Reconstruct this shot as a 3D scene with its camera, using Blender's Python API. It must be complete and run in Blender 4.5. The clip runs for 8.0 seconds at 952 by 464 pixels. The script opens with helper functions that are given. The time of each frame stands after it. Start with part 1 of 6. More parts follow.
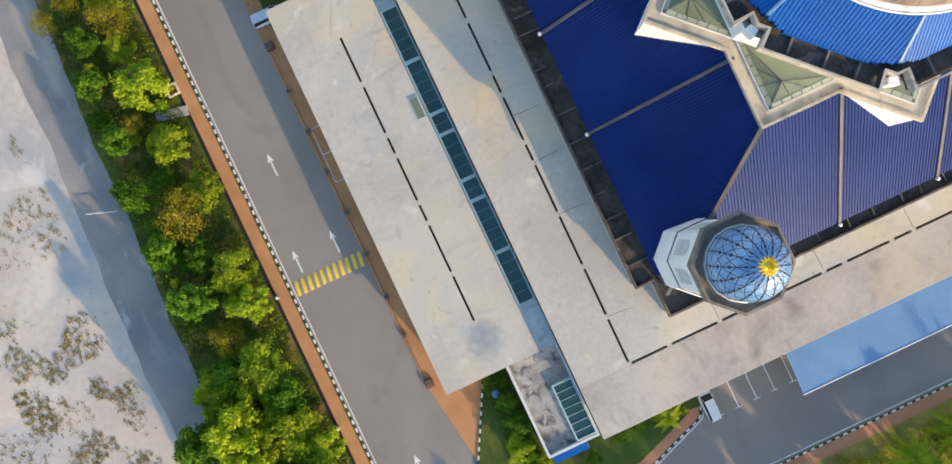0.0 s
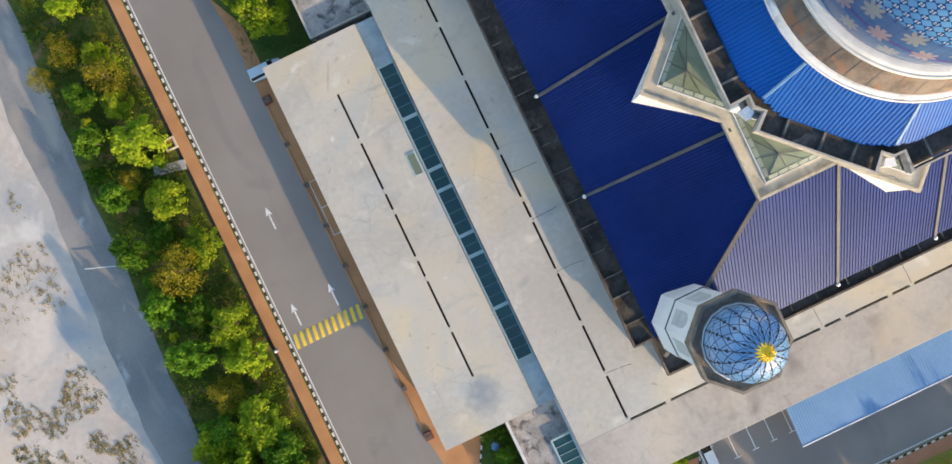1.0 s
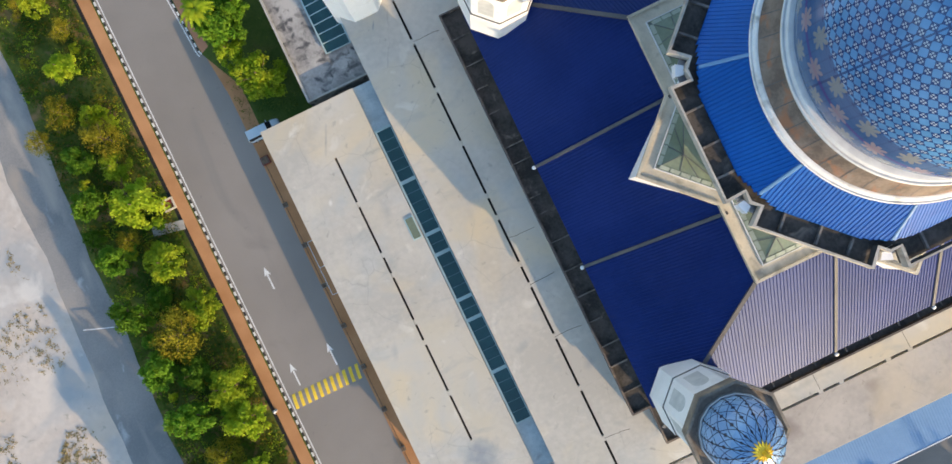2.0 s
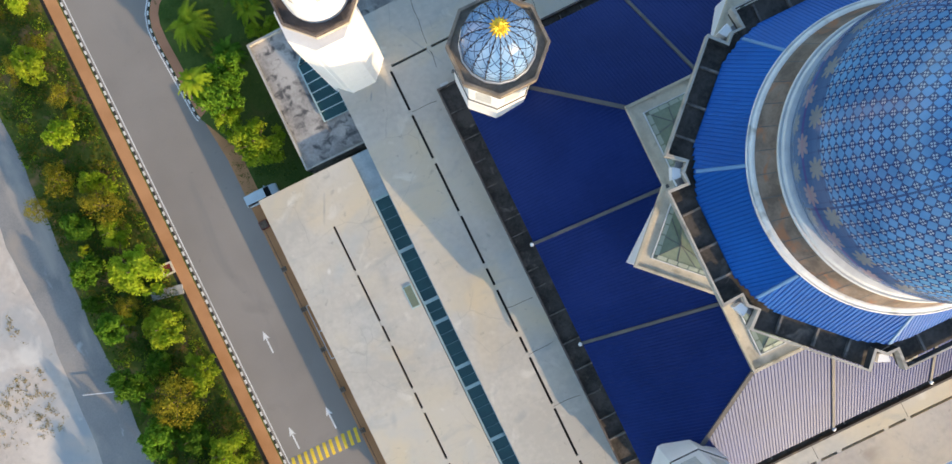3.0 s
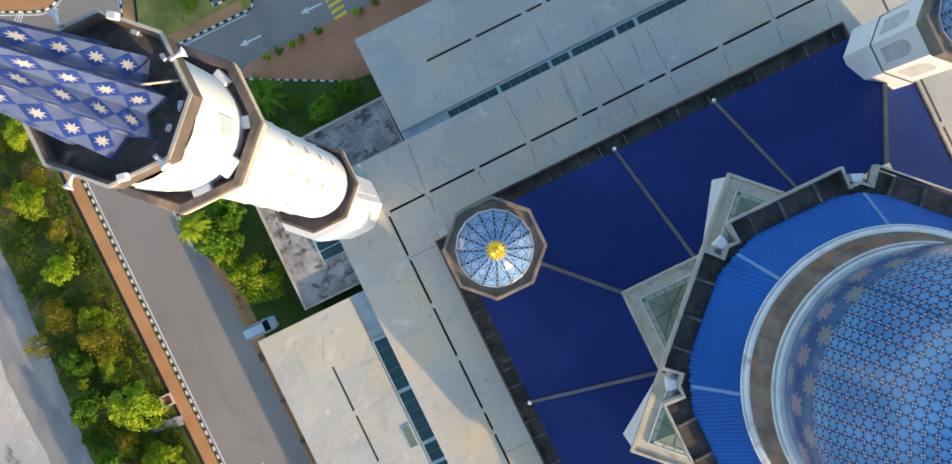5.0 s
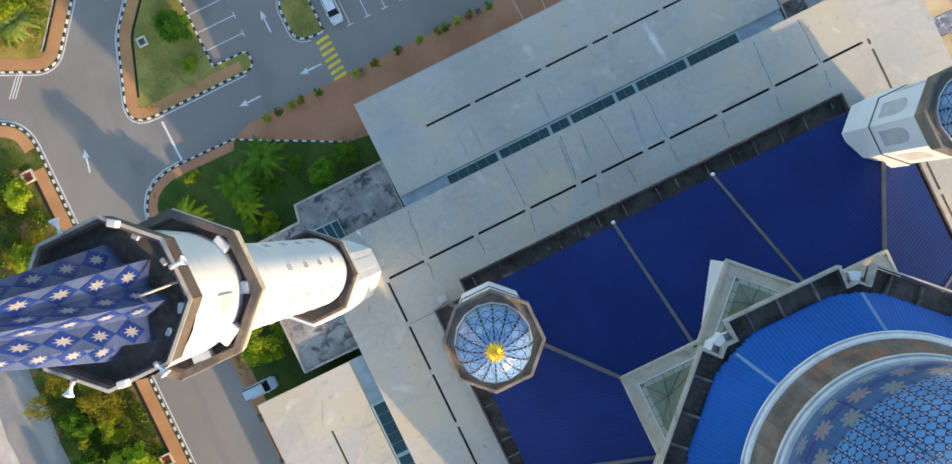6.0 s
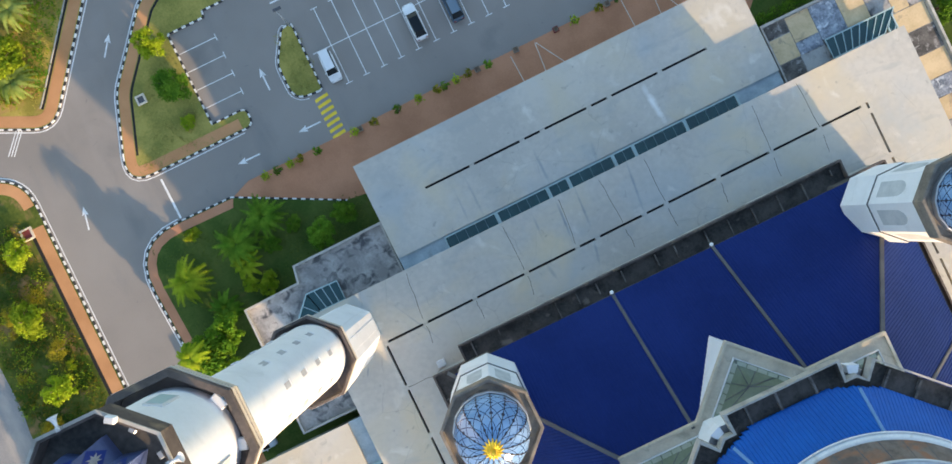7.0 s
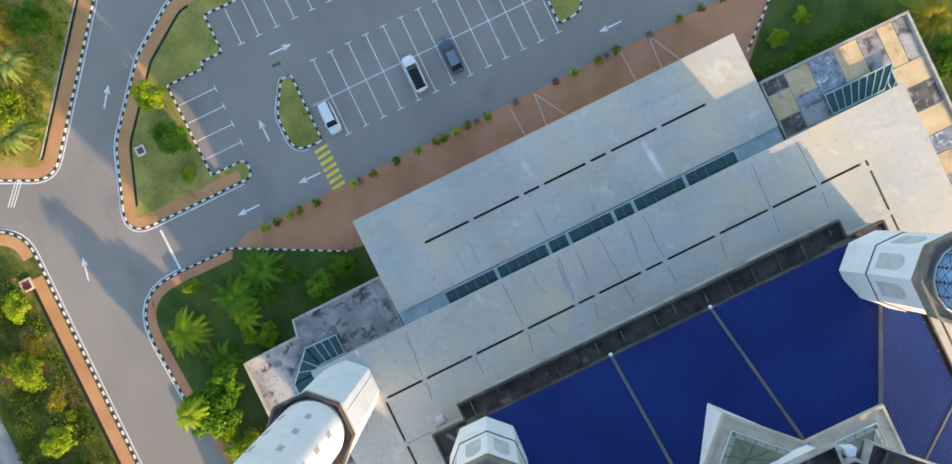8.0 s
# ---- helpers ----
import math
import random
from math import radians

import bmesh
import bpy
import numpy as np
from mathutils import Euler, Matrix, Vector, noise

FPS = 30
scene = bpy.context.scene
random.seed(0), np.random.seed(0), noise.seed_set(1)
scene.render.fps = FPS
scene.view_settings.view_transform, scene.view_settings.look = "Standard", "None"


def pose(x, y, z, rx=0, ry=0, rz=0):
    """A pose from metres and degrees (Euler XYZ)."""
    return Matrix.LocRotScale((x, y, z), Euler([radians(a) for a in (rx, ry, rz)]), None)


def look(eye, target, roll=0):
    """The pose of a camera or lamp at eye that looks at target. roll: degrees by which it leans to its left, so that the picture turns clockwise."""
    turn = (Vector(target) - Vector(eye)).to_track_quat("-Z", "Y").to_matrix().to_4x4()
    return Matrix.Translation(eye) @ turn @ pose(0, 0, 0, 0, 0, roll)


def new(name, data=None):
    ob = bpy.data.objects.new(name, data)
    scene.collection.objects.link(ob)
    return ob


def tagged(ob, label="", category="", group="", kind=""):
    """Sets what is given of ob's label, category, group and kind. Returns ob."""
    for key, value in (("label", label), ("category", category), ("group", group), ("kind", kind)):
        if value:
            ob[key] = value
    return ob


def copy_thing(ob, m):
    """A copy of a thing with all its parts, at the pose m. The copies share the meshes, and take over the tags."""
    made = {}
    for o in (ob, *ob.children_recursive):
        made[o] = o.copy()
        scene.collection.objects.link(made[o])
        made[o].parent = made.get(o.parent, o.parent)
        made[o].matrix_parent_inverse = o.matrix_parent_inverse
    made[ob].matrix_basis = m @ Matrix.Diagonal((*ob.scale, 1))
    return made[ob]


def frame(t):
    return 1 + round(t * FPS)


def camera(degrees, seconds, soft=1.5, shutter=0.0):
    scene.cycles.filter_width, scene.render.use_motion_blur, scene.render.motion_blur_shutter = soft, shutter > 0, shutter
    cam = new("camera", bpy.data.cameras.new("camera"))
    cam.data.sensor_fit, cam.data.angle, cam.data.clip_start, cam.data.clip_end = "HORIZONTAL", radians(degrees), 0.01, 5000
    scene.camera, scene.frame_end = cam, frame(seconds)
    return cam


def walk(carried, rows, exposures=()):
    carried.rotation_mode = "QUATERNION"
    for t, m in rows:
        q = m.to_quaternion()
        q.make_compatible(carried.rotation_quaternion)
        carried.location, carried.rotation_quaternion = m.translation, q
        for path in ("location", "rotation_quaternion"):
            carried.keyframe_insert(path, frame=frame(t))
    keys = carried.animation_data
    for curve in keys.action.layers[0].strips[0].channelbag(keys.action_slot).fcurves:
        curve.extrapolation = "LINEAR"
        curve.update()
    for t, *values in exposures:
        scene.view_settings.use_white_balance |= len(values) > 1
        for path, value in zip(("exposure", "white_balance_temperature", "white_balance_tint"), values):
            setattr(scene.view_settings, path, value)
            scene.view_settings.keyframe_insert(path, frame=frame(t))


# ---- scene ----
# World axes follow the prayer hall: x and y along its walls, origin under the main dome.
cam = camera(71.6, 8.0)
METRES, EYE, TILT, LEAN, TURN = 60.0, 81.4, -90.2, 0.0, -25.3
ROWS = [
    (0.0, 0.0, 0.0, 0.0, -0.0, 0.0, -0.0),
    (0.5, 0.0016, -0.0004, 0.0519, -0.01, -0.02, 0.19),
    (1.0, 0.0043, -0.0006, 0.108, 0.02, -0.04, 0.32),
    (1.5, 0.0081, -0.0005, 0.1676, 0.09, -0.0, 0.41),
    (3.0, 0.0149, -0.0025, 0.3642, 0.1, -0.16, 0.58),
    (3.5, 0.0181, -0.0026, 0.4363, 0.17, -0.33, 0.62),
    (4.0, 0.0199, -0.0037, 0.5023, 0.19, -0.26, 0.59),
    (4.5, 0.0216, -0.0048, 0.5711, 0.18, -0.26, 0.59),
    (6.0, 0.025, -0.0077, 0.7678, 0.15, -0.46, 0.5),
    (6.5, 0.0266, -0.0077, 0.8298, 0.14, -0.54, 0.49),
    (7.0, 0.028, -0.0074, 0.8899, 0.14, -0.58, 0.47),
    (7.5, 0.0286, -0.0073, 0.9427, 0.12, -0.63, 0.41),
    (8.0, 0.0297, -0.0071, 0.9994, 0.12, -0.73, 0.37),
]
walk(cam, [(t, pose(-39.52, -10.26, EYE, TILT, LEAN, TURN) @ pose(METRES * x, METRES * y, METRES * z, 90 + pitch, roll, yaw)) for t, x, y, z, yaw, pitch, roll in ROWS], exposures=[(0.0, 0.64, 6130, 6), (4.0, 0.64, 6130, 5), (6.0, 0.77, 6300, 6), (8.0, 1.03, 6450, 7)])

# ---- light ----
TO_SUN = Vector((0.978, -3.53, 1.0)).normalized()
world = bpy.data.worlds.new("sky")
scene.world = world
world.use_nodes = True
wn = world.node_tree.nodes
sky = wn.new("ShaderNodeTexSky")
sky.sky_type = "NISHITA"
sky.sun_disc = False
sky.sun_elevation = math.asin(TO_SUN.z)
sky.sun_rotation = math.atan2(TO_SUN.x, TO_SUN.y)
world.node_tree.links.new(sky.outputs[0], wn["Background"].inputs[0])
wn["Background"].inputs[1].default_value = 0.22
sun = new("sun", bpy.data.lights.new("sun", "SUN"))
sun.data.energy, sun.data.angle, sun.data.color = 4.0, radians(0.6), (1.0, 0.67, 0.37)
sun.matrix_world = look((60, -220, 75), Vector((60, -220, 75)) - TO_SUN)

# ---- materials ----
def mat(name, a, b, rough=0.8, metal=0.0, big=0.15, fine=6.0, mix=(0.35, 0.65), bump=0.15, rand=0.0, stain=None, stain_scale=0.35, stain_edge=(0.55, 0.7), spec=0.5):
    """Two tones mixed by noise at a large and a fine scale, optional stains, fine relief."""
    m = bpy.data.materials.new(name)
    m.use_nodes = True
    n, l = m.node_tree.nodes, m.node_tree.links
    out = n["Principled BSDF"]
    geo = n.new("ShaderNodeNewGeometry")
    n1, n2 = n.new("ShaderNodeTexNoise"), n.new("ShaderNodeTexNoise")
    n1.inputs["Scale"].default_value, n1.inputs["Detail"].default_value = big, 6
    n2.inputs["Scale"].default_value, n2.inputs["Detail"].default_value = fine, 4
    l.new(geo.outputs["Position"], n1.inputs["Vector"])
    l.new(geo.outputs["Position"], n2.inputs["Vector"])
    s = n.new("ShaderNodeMath")
    s.operation = "MULTIPLY_ADD"
    s.inputs[1].default_value = 0.35
    l.new(n2.outputs[0], s.inputs[0])
    l.new(n1.outputs[0], s.inputs[2])
    r = n.new("ShaderNodeMapRange")
    r.inputs[1].default_value, r.inputs[2].default_value = mix[0] + 0.17, mix[1] + 0.17
    l.new(s.outputs[0], r.inputs[0])
    c = n.new("ShaderNodeMix")
    c.data_type = "RGBA"
    c.inputs[6].default_value, c.inputs[7].default_value = (*a, 1), (*b, 1)
    l.new(r.outputs[0], c.inputs[0])
    col = c.outputs[2]
    if stain:
        n3 = n.new("ShaderNodeTexNoise")
        n3.inputs["Scale"].default_value, n3.inputs["Detail"].default_value = stain_scale, 8
        n3.inputs["Distortion"].default_value = 0.6
        l.new(geo.outputs["Position"], n3.inputs["Vector"])
        r3 = n.new("ShaderNodeMapRange")
        r3.inputs[1].default_value, r3.inputs[2].default_value = stain_edge
        l.new(n3.outputs[0], r3.inputs[0])
        c3 = n.new("ShaderNodeMix")
        c3.data_type = "RGBA"
        c3.inputs[7].default_value = (*stain, 1)
        l.new(r3.outputs[0], c3.inputs[0])
        l.new(col, c3.inputs[6])
        col = c3.outputs[2]
    if rand:
        oi, hs = n.new("ShaderNodeObjectInfo"), n.new("ShaderNodeHueSaturation")
        rr = n.new("ShaderNodeMapRange")
        rr.inputs[3].default_value, rr.inputs[4].default_value = 1 - rand, 1 + rand
        l.new(oi.outputs["Random"], rr.inputs[0])
        l.new(rr.outputs[0], hs.inputs["Value"])
        l.new(col, hs.inputs["Color"])
        col = hs.outputs[0]
    l.new(col, out.inputs["Base Color"])
    out.inputs["Roughness"].default_value, out.inputs["Metallic"].default_value = rough, metal
    out.inputs["Specular IOR Level"].default_value = spec
    if bump:
        bp = n.new("ShaderNodeBump")
        bp.inputs["Strength"].default_value, bp.inputs["Distance"].default_value = bump, 0.05
        l.new(n2.outputs[0], bp.inputs["Height"])
        l.new(bp.outputs[0], out.inputs["Normal"])
    return m


def plain(name, col, rough=0.5, metal=0.0, spec=0.5):
    return mat(name, [c * 0.9 for c in col], col, rough, metal, big=0.6, fine=15, bump=0.05, spec=spec)


ASPHALT = mat("asphalt", (0.228, 0.206, 0.184), (0.29, 0.262, 0.234), 0.9, big=0.06, fine=9, stain=(0.18, 0.17, 0.16), stain_scale=0.12, stain_edge=(0.58, 0.8), bump=0.3)
FAR_ASPHALT = mat("worn_asphalt", (0.20, 0.20, 0.20), (0.30, 0.285, 0.27), 0.9, big=0.1, fine=5, stain=(0.33, 0.29, 0.25), stain_scale=0.15, stain_edge=(0.6, 0.75), bump=0.2)
# soft grey-blue patches: damp sand, and shade put into the sand's colour
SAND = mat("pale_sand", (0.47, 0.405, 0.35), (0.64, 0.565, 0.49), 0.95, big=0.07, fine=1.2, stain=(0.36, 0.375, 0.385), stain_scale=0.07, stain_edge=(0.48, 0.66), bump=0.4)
# deeper turf than GRASS; the hall's shade is part of this colour
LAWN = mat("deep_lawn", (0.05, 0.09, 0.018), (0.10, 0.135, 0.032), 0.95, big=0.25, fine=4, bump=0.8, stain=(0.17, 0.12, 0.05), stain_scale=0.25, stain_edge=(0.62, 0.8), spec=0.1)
VERGE = mat("sunny_verge", (0.25, 0.22, 0.045), (0.46, 0.36, 0.095), 0.95, big=0.3, fine=3, bump=0.9, stain=(0.42, 0.25, 0.11), stain_scale=0.4, stain_edge=(0.5, 0.68), spec=0.1)
GRASS = mat("grass", (0.20, 0.20, 0.05), (0.36, 0.31, 0.085), 0.95, big=0.25, fine=4, bump=0.8, stain=(0.17, 0.12, 0.05), stain_scale=0.3, stain_edge=(0.62, 0.8), spec=0.1)
SCRUB = mat("scrub_ground", (0.045, 0.072, 0.012), (0.12, 0.14, 0.028), 0.95, big=0.3, fine=3, bump=0.9, stain=(0.26, 0.165, 0.075), stain_scale=0.4, stain_edge=(0.55, 0.68), spec=0.1)
PAVER = mat("orange_pavers", (0.43, 0.21, 0.085), (0.53, 0.27, 0.12), 0.85, big=0.3, fine=7, bump=0.3)
# duller pinkish concrete: the south strip's shade is put into the colour
CONCRETE_S = mat("dim_south_roof", (0.36, 0.325, 0.295), (0.49, 0.445, 0.395), 0.88, big=0.12, fine=1.6, stain=(0.26, 0.225, 0.20), stain_scale=0.2, stain_edge=(0.55, 0.75), bump=0.12)
PAVER_DARK = mat("brown_pavers", (0.43, 0.195, 0.10), (0.53, 0.25, 0.135), 0.85, big=0.25, fine=6, bump=0.3)
CONCRETE = mat("roof_concrete", (0.44, 0.415, 0.37), (0.535, 0.503, 0.445), 0.85, big=0.10, fine=1.6, mix=(0.38, 0.62), stain=(0.54, 0.48, 0.365), stain_scale=0.11, stain_edge=(0.5, 0.75), bump=0.12)


def marks(m, spots):
    """Soft smudges and run-off streaks at given places: x, y, turn, half length, half width, tone (0 grey-blue, 1
    pale), strength.
    """
    n, l = m.node_tree.nodes, m.node_tree.links
    out = n["Principled BSDF"].inputs["Base Color"]
    col = out.links[0].from_socket
    geo, wob = n.new("ShaderNodeNewGeometry"), n.new("ShaderNodeTexNoise")
    wob.inputs["Scale"].default_value, wob.inputs["Detail"].default_value = 1.1, 6
    l.new(geo.outputs["Position"], wob.inputs["Vector"])
    for x, y, turn, lx, ly, tone, power in spots:
        mp, ln, ad, mr, mx = (n.new("ShaderNode" + k) for k in ("Mapping", "VectorMath", "Math", "MapRange", "Mix"))
        mp.vector_type = "TEXTURE"
        mp.inputs["Location"].default_value = (x, y, 6.3)
        mp.inputs["Rotation"].default_value = (0, 0, radians(turn))
        mp.inputs["Scale"].default_value = (lx, ly, 30)
        ln.operation, ad.operation = "LENGTH", "MULTIPLY_ADD"
        ad.inputs[1].default_value, mx.data_type = 1.1, "RGBA"
        l.new(geo.outputs["Position"], mp.inputs[0])
        l.new(mp.outputs[0], ln.inputs[0])
        l.new(wob.outputs[0], ad.inputs[0])
        l.new(ln.outputs["Value"], ad.inputs[2])
        mr.inputs[1].default_value, mr.inputs[2].default_value = 1.5, 0.7
        mr.inputs[4].default_value = power
        l.new(ad.outputs[0], mr.inputs[0])
        l.new(mr.outputs[0], mx.inputs[0])
        l.new(col, mx.inputs[6])
        mx.inputs[7].default_value = (0.80, 0.79, 0.76, 1) if tone else (0.23, 0.255, 0.285, 1)
        col = mx.outputs[2]
    l.new(col, out)


marks(CONCRETE, ((-44.0, -21.9, 20, 2.9, 3.2, 0, 0.9), (-44.3, 18.8, 64, 2.2, 0.22, 0, 0.8), (9.1, 40.9, -84, 3.0, 0.5, 1, 0.9), (-5.7, 39.8, -89, 2.4, 0.25, 0, 0.7), (-14.2, 40.2, -89, 2.9, 0.25, 0, 0.45), (-16.0, 39.7, -91, 2.4, 0.2, 0, 0.4), (0.5, 38.9, -100, 1.3, 0.3, 0, 0.5), (2.5, 33.1, -96, 3.6, 0.22, 0, 0.9), (-6.3, 33.2, -93, 3.2, 0.2, 0, 0.8), (-3.8, 33.6, -93, 2.9, 0.2, 0, 0.7), (-9.3, 33.7, -92, 2.2, 0.2, 0, 0.5), (-4.5, 28.6, -102, 1.6, 0.25, 0, 0.7),
                 (-26.2, 30.2, -62, 4.0, 0.16, 0, 0.6), (-33.6, 27.6, 60, 0.8, 0.14, 0, 0.9), (-27.8, -6.2, 8, 1.8, 0.7, 0, 0.45), (-28.2, -17.0, 40, 1.2, 0.8, 0, 0.4), (-24.0, -26.8, 20, 1.6, 0.8, 0, 0.35), (-10.0, 28.6, -80, 1.4, 0.3, 0, 0.6), (-45.5, 20.3, 20, 1.6, 0.9, 0, 0.2), (-47.7, -6.5, 70, 1.4, 0.5, 0, 0.3), (-41.5, 9.0, 80, 2.6, 0.8, 0, 0.25), (-34.0, -12.0, 30, 1.6, 0.6, 0, 0.3), (-33.0, 3.5, 75, 2.2, 0.5, 0, 0.22), (-18.0, 44.0, 10, 1.5, 0.7, 0, 0.3), (14.0, 45.5, 20, 1.2, 0.5, 0, 0.3), (-47.0, 12.0, 60, 0.5, 0.3, 1, 0.5)))


def weather(m, layers, crack=0.0):
    """Patches of other tones at several scales, and hairline cracks: tone, scale, stretch along x and y, edges, strength."""
    n, l = m.node_tree.nodes, m.node_tree.links
    out = n["Principled BSDF"].inputs["Base Color"]
    col = out.links[0].from_socket
    geo = n.new("ShaderNodeNewGeometry")
    for i, (tone, scale, sx, sy, e0, e1, power) in enumerate(layers):
        mp, ns, mr, mx = (n.new("ShaderNode" + k) for k in ("Mapping", "TexNoise", "MapRange", "Mix"))
        mp.inputs["Scale"].default_value, mp.inputs["Location"].default_value = (sx, sy, 1), (7.3 * i, 3.1 * i, 1.7 * i)
        ns.inputs["Scale"].default_value, ns.inputs["Detail"].default_value, ns.inputs["Distortion"].default_value = scale, 9, 0.5
        mr.inputs[1].default_value, mr.inputs[2].default_value, mr.inputs[4].default_value = e0, e1, power
        mx.data_type, mx.inputs[7].default_value = "RGBA", (*tone, 1)
        l.new(geo.outputs["Position"], mp.inputs[0])
        l.new(mp.outputs[0], ns.inputs["Vector"])
        l.new(ns.outputs[0], mr.inputs[0])
        l.new(mr.outputs[0], mx.inputs[0])
        l.new(col, mx.inputs[6])
        col = mx.outputs[2]
    if crack:
        wob, ad, vo, mr, mx, msk, mul, gate = (n.new("ShaderNode" + k) for k in ("TexNoise", "VectorMath", "TexVoronoi", "MapRange", "Mix", "TexNoise", "Math", "MapRange"))
        wob.inputs["Scale"].default_value, wob.inputs["Detail"].default_value = 0.45, 8
        msk.inputs["Scale"].default_value = 0.16
        ad.operation, mul.operation, mx.data_type = "ADD", "MULTIPLY", "RGBA"
        vo.feature, vo.inputs["Scale"].default_value = "DISTANCE_TO_EDGE", 0.17
        mr.inputs[1].default_value, mr.inputs[2].default_value, mr.inputs[3].default_value, mr.inputs[4].default_value = 0.0, 0.011, 1.0, 0.0
        gate.inputs[1].default_value, gate.inputs[2].default_value, gate.inputs[4].default_value = 0.48, 0.6, crack
        l.new(geo.outputs["Position"], wob.inputs["Vector"])
        l.new(geo.outputs["Position"], msk.inputs["Vector"])
        l.new(geo.outputs["Position"], ad.inputs[0])
        l.new(wob.outputs["Color"], ad.inputs[1])
        l.new(ad.outputs[0], vo.inputs["Vector"])
        l.new(vo.outputs["Distance"], mr.inputs[0])
        l.new(msk.outputs[0], gate.inputs[0])
        l.new(mr.outputs[0], mul.inputs[0])
        l.new(gate.outputs[0], mul.inputs[1])
        l.new(mul.outputs[0], mx.inputs[0])
        l.new(col, mx.inputs[6])
        mx.inputs[7].default_value = (0.16, 0.155, 0.15, 1)
        col = mx.outputs[2]
    l.new(col, out)


weather(CONCRETE, (((0.62, 0.51, 0.33), 0.085, 1, 1, 0.55, 0.70, 0.65), ((0.40, 0.435, 0.45), 0.12, 1, 1, 0.54, 0.70, 0.55), ((0.33, 0.34, 0.335), 0.5, 0.35, 1, 0.60, 0.74, 0.5), ((0.24, 0.23, 0.21), 1.1, 1, 1, 0.65, 0.76, 0.5), ((0.70, 0.67, 0.60), 0.35, 1, 1, 0.62, 0.74, 0.6)), 0.22)
weather(CONCRETE_S, (((0.58, 0.49, 0.36), 0.1, 1, 1, 0.54, 0.70, 0.6), ((0.30, 0.27, 0.24), 0.6, 1, 0.5, 0.60, 0.72, 0.5), ((0.19, 0.17, 0.15), 1.2, 1, 1, 0.65, 0.76, 0.5)), 0.2)
weather(ASPHALT, (((0.20, 0.19, 0.18), 0.25, 1, 0.3, 0.58, 0.72, 0.5), ((0.31, 0.285, 0.26), 0.1, 1, 0.4, 0.56, 0.7, 0.5), ((0.15, 0.145, 0.14), 1.0, 1, 1, 0.68, 0.76, 0.5)))
weather(SAND, (((0.60, 0.49, 0.385), 0.11, 1, 1, 0.55, 0.68, 0.6), ((0.70, 0.66, 0.60), 0.2, 1, 1, 0.6, 0.72, 0.7), ((0.30, 0.28, 0.22), 0.9, 1, 1, 0.64, 0.72, 0.6)))
weather(FAR_ASPHALT, (((0.42, 0.37, 0.32), 0.16, 1, 0.4, 0.56, 0.66, 0.75), ((0.52, 0.52, 0.52), 0.4, 1, 0.5, 0.64, 0.72, 0.7)))
GREY = mat("grey_concrete", (0.30, 0.30, 0.29), (0.42, 0.41, 0.39), 0.85, big=0.3, fine=4, stain=(0.16, 0.15, 0.14), stain_scale=0.5, stain_edge=(0.55, 0.75), bump=0.15)
ANNEX = mat("mottled_roof", (0.25, 0.235, 0.22), (0.46, 0.43, 0.40), 0.9, big=0.35, fine=3, stain=(0.09, 0.09, 0.092), stain_scale=0.9, stain_edge=(0.50, 0.66), bump=0.2)
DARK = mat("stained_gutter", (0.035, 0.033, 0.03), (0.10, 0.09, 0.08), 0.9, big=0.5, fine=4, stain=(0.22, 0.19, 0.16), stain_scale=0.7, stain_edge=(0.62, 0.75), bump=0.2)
BRONZE = mat("weathered_rim", (0.15, 0.13, 0.11), (0.26, 0.225, 0.185), 0.85, big=0.7, fine=5, stain=(0.36, 0.28, 0.19), stain_scale=0.6, stain_edge=(0.55, 0.75), bump=0.2)
BALCONY = mat("stained_balcony", (0.07, 0.058, 0.054), (0.135, 0.108, 0.095), 0.85, big=0.7, fine=5, stain=(0.30, 0.22, 0.14), stain_scale=0.6, stain_edge=(0.58, 0.75), bump=0.2)
GUTTER_RIB = mat("stained_rib", (0.07, 0.065, 0.06), (0.24, 0.22, 0.20), 0.9, big=0.9, fine=5, stain=(0.26, 0.22, 0.17), stain_scale=0.8, stain_edge=(0.58, 0.7), bump=0.2)
COPING = mat("weathered_coping", (0.36, 0.34, 0.30), (0.50, 0.47, 0.42), 0.8, big=0.6, fine=5, stain=(0.24, 0.22, 0.19), stain_scale=0.7, stain_edge=(0.55, 0.75), bump=0.15)
PANEL = mat("pale_grey_render", (0.56, 0.57, 0.58), (0.66, 0.67, 0.67), 0.7, big=0.8, fine=5, bump=0.1)
NICHE_GREY = mat("arch_grey", (0.46, 0.49, 0.51), (0.58, 0.60, 0.61), 0.8, big=0.9, fine=5, bump=0.1)
# near-black paint that stands for the shade in slots and drains
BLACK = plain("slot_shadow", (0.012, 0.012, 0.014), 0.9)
WHITE = mat("white_paint", (0.77, 0.78, 0.80), (0.84, 0.85, 0.87), 0.6, big=0.4, fine=5, stain=(0.62, 0.63, 0.64), stain_scale=0.5, stain_edge=(0.6, 0.85), bump=0.05)
STONE = mat("cream_stone", (0.56, 0.50, 0.41), (0.68, 0.61, 0.50), 0.8, big=0.4, fine=5, stain=(0.36, 0.31, 0.25), stain_scale=0.5, stain_edge=(0.58, 0.8), bump=0.1)
BATTEN = mat("roof_batten", (0.068, 0.072, 0.084), (0.108, 0.108, 0.112), 0.7, big=0.5, fine=5)
BLUE = mat("navy_metal_sheet", (0.006, 0.018, 0.122), (0.010, 0.026, 0.156), 0.46, 0.0, big=0.15, fine=2, bump=0, spec=0.25)


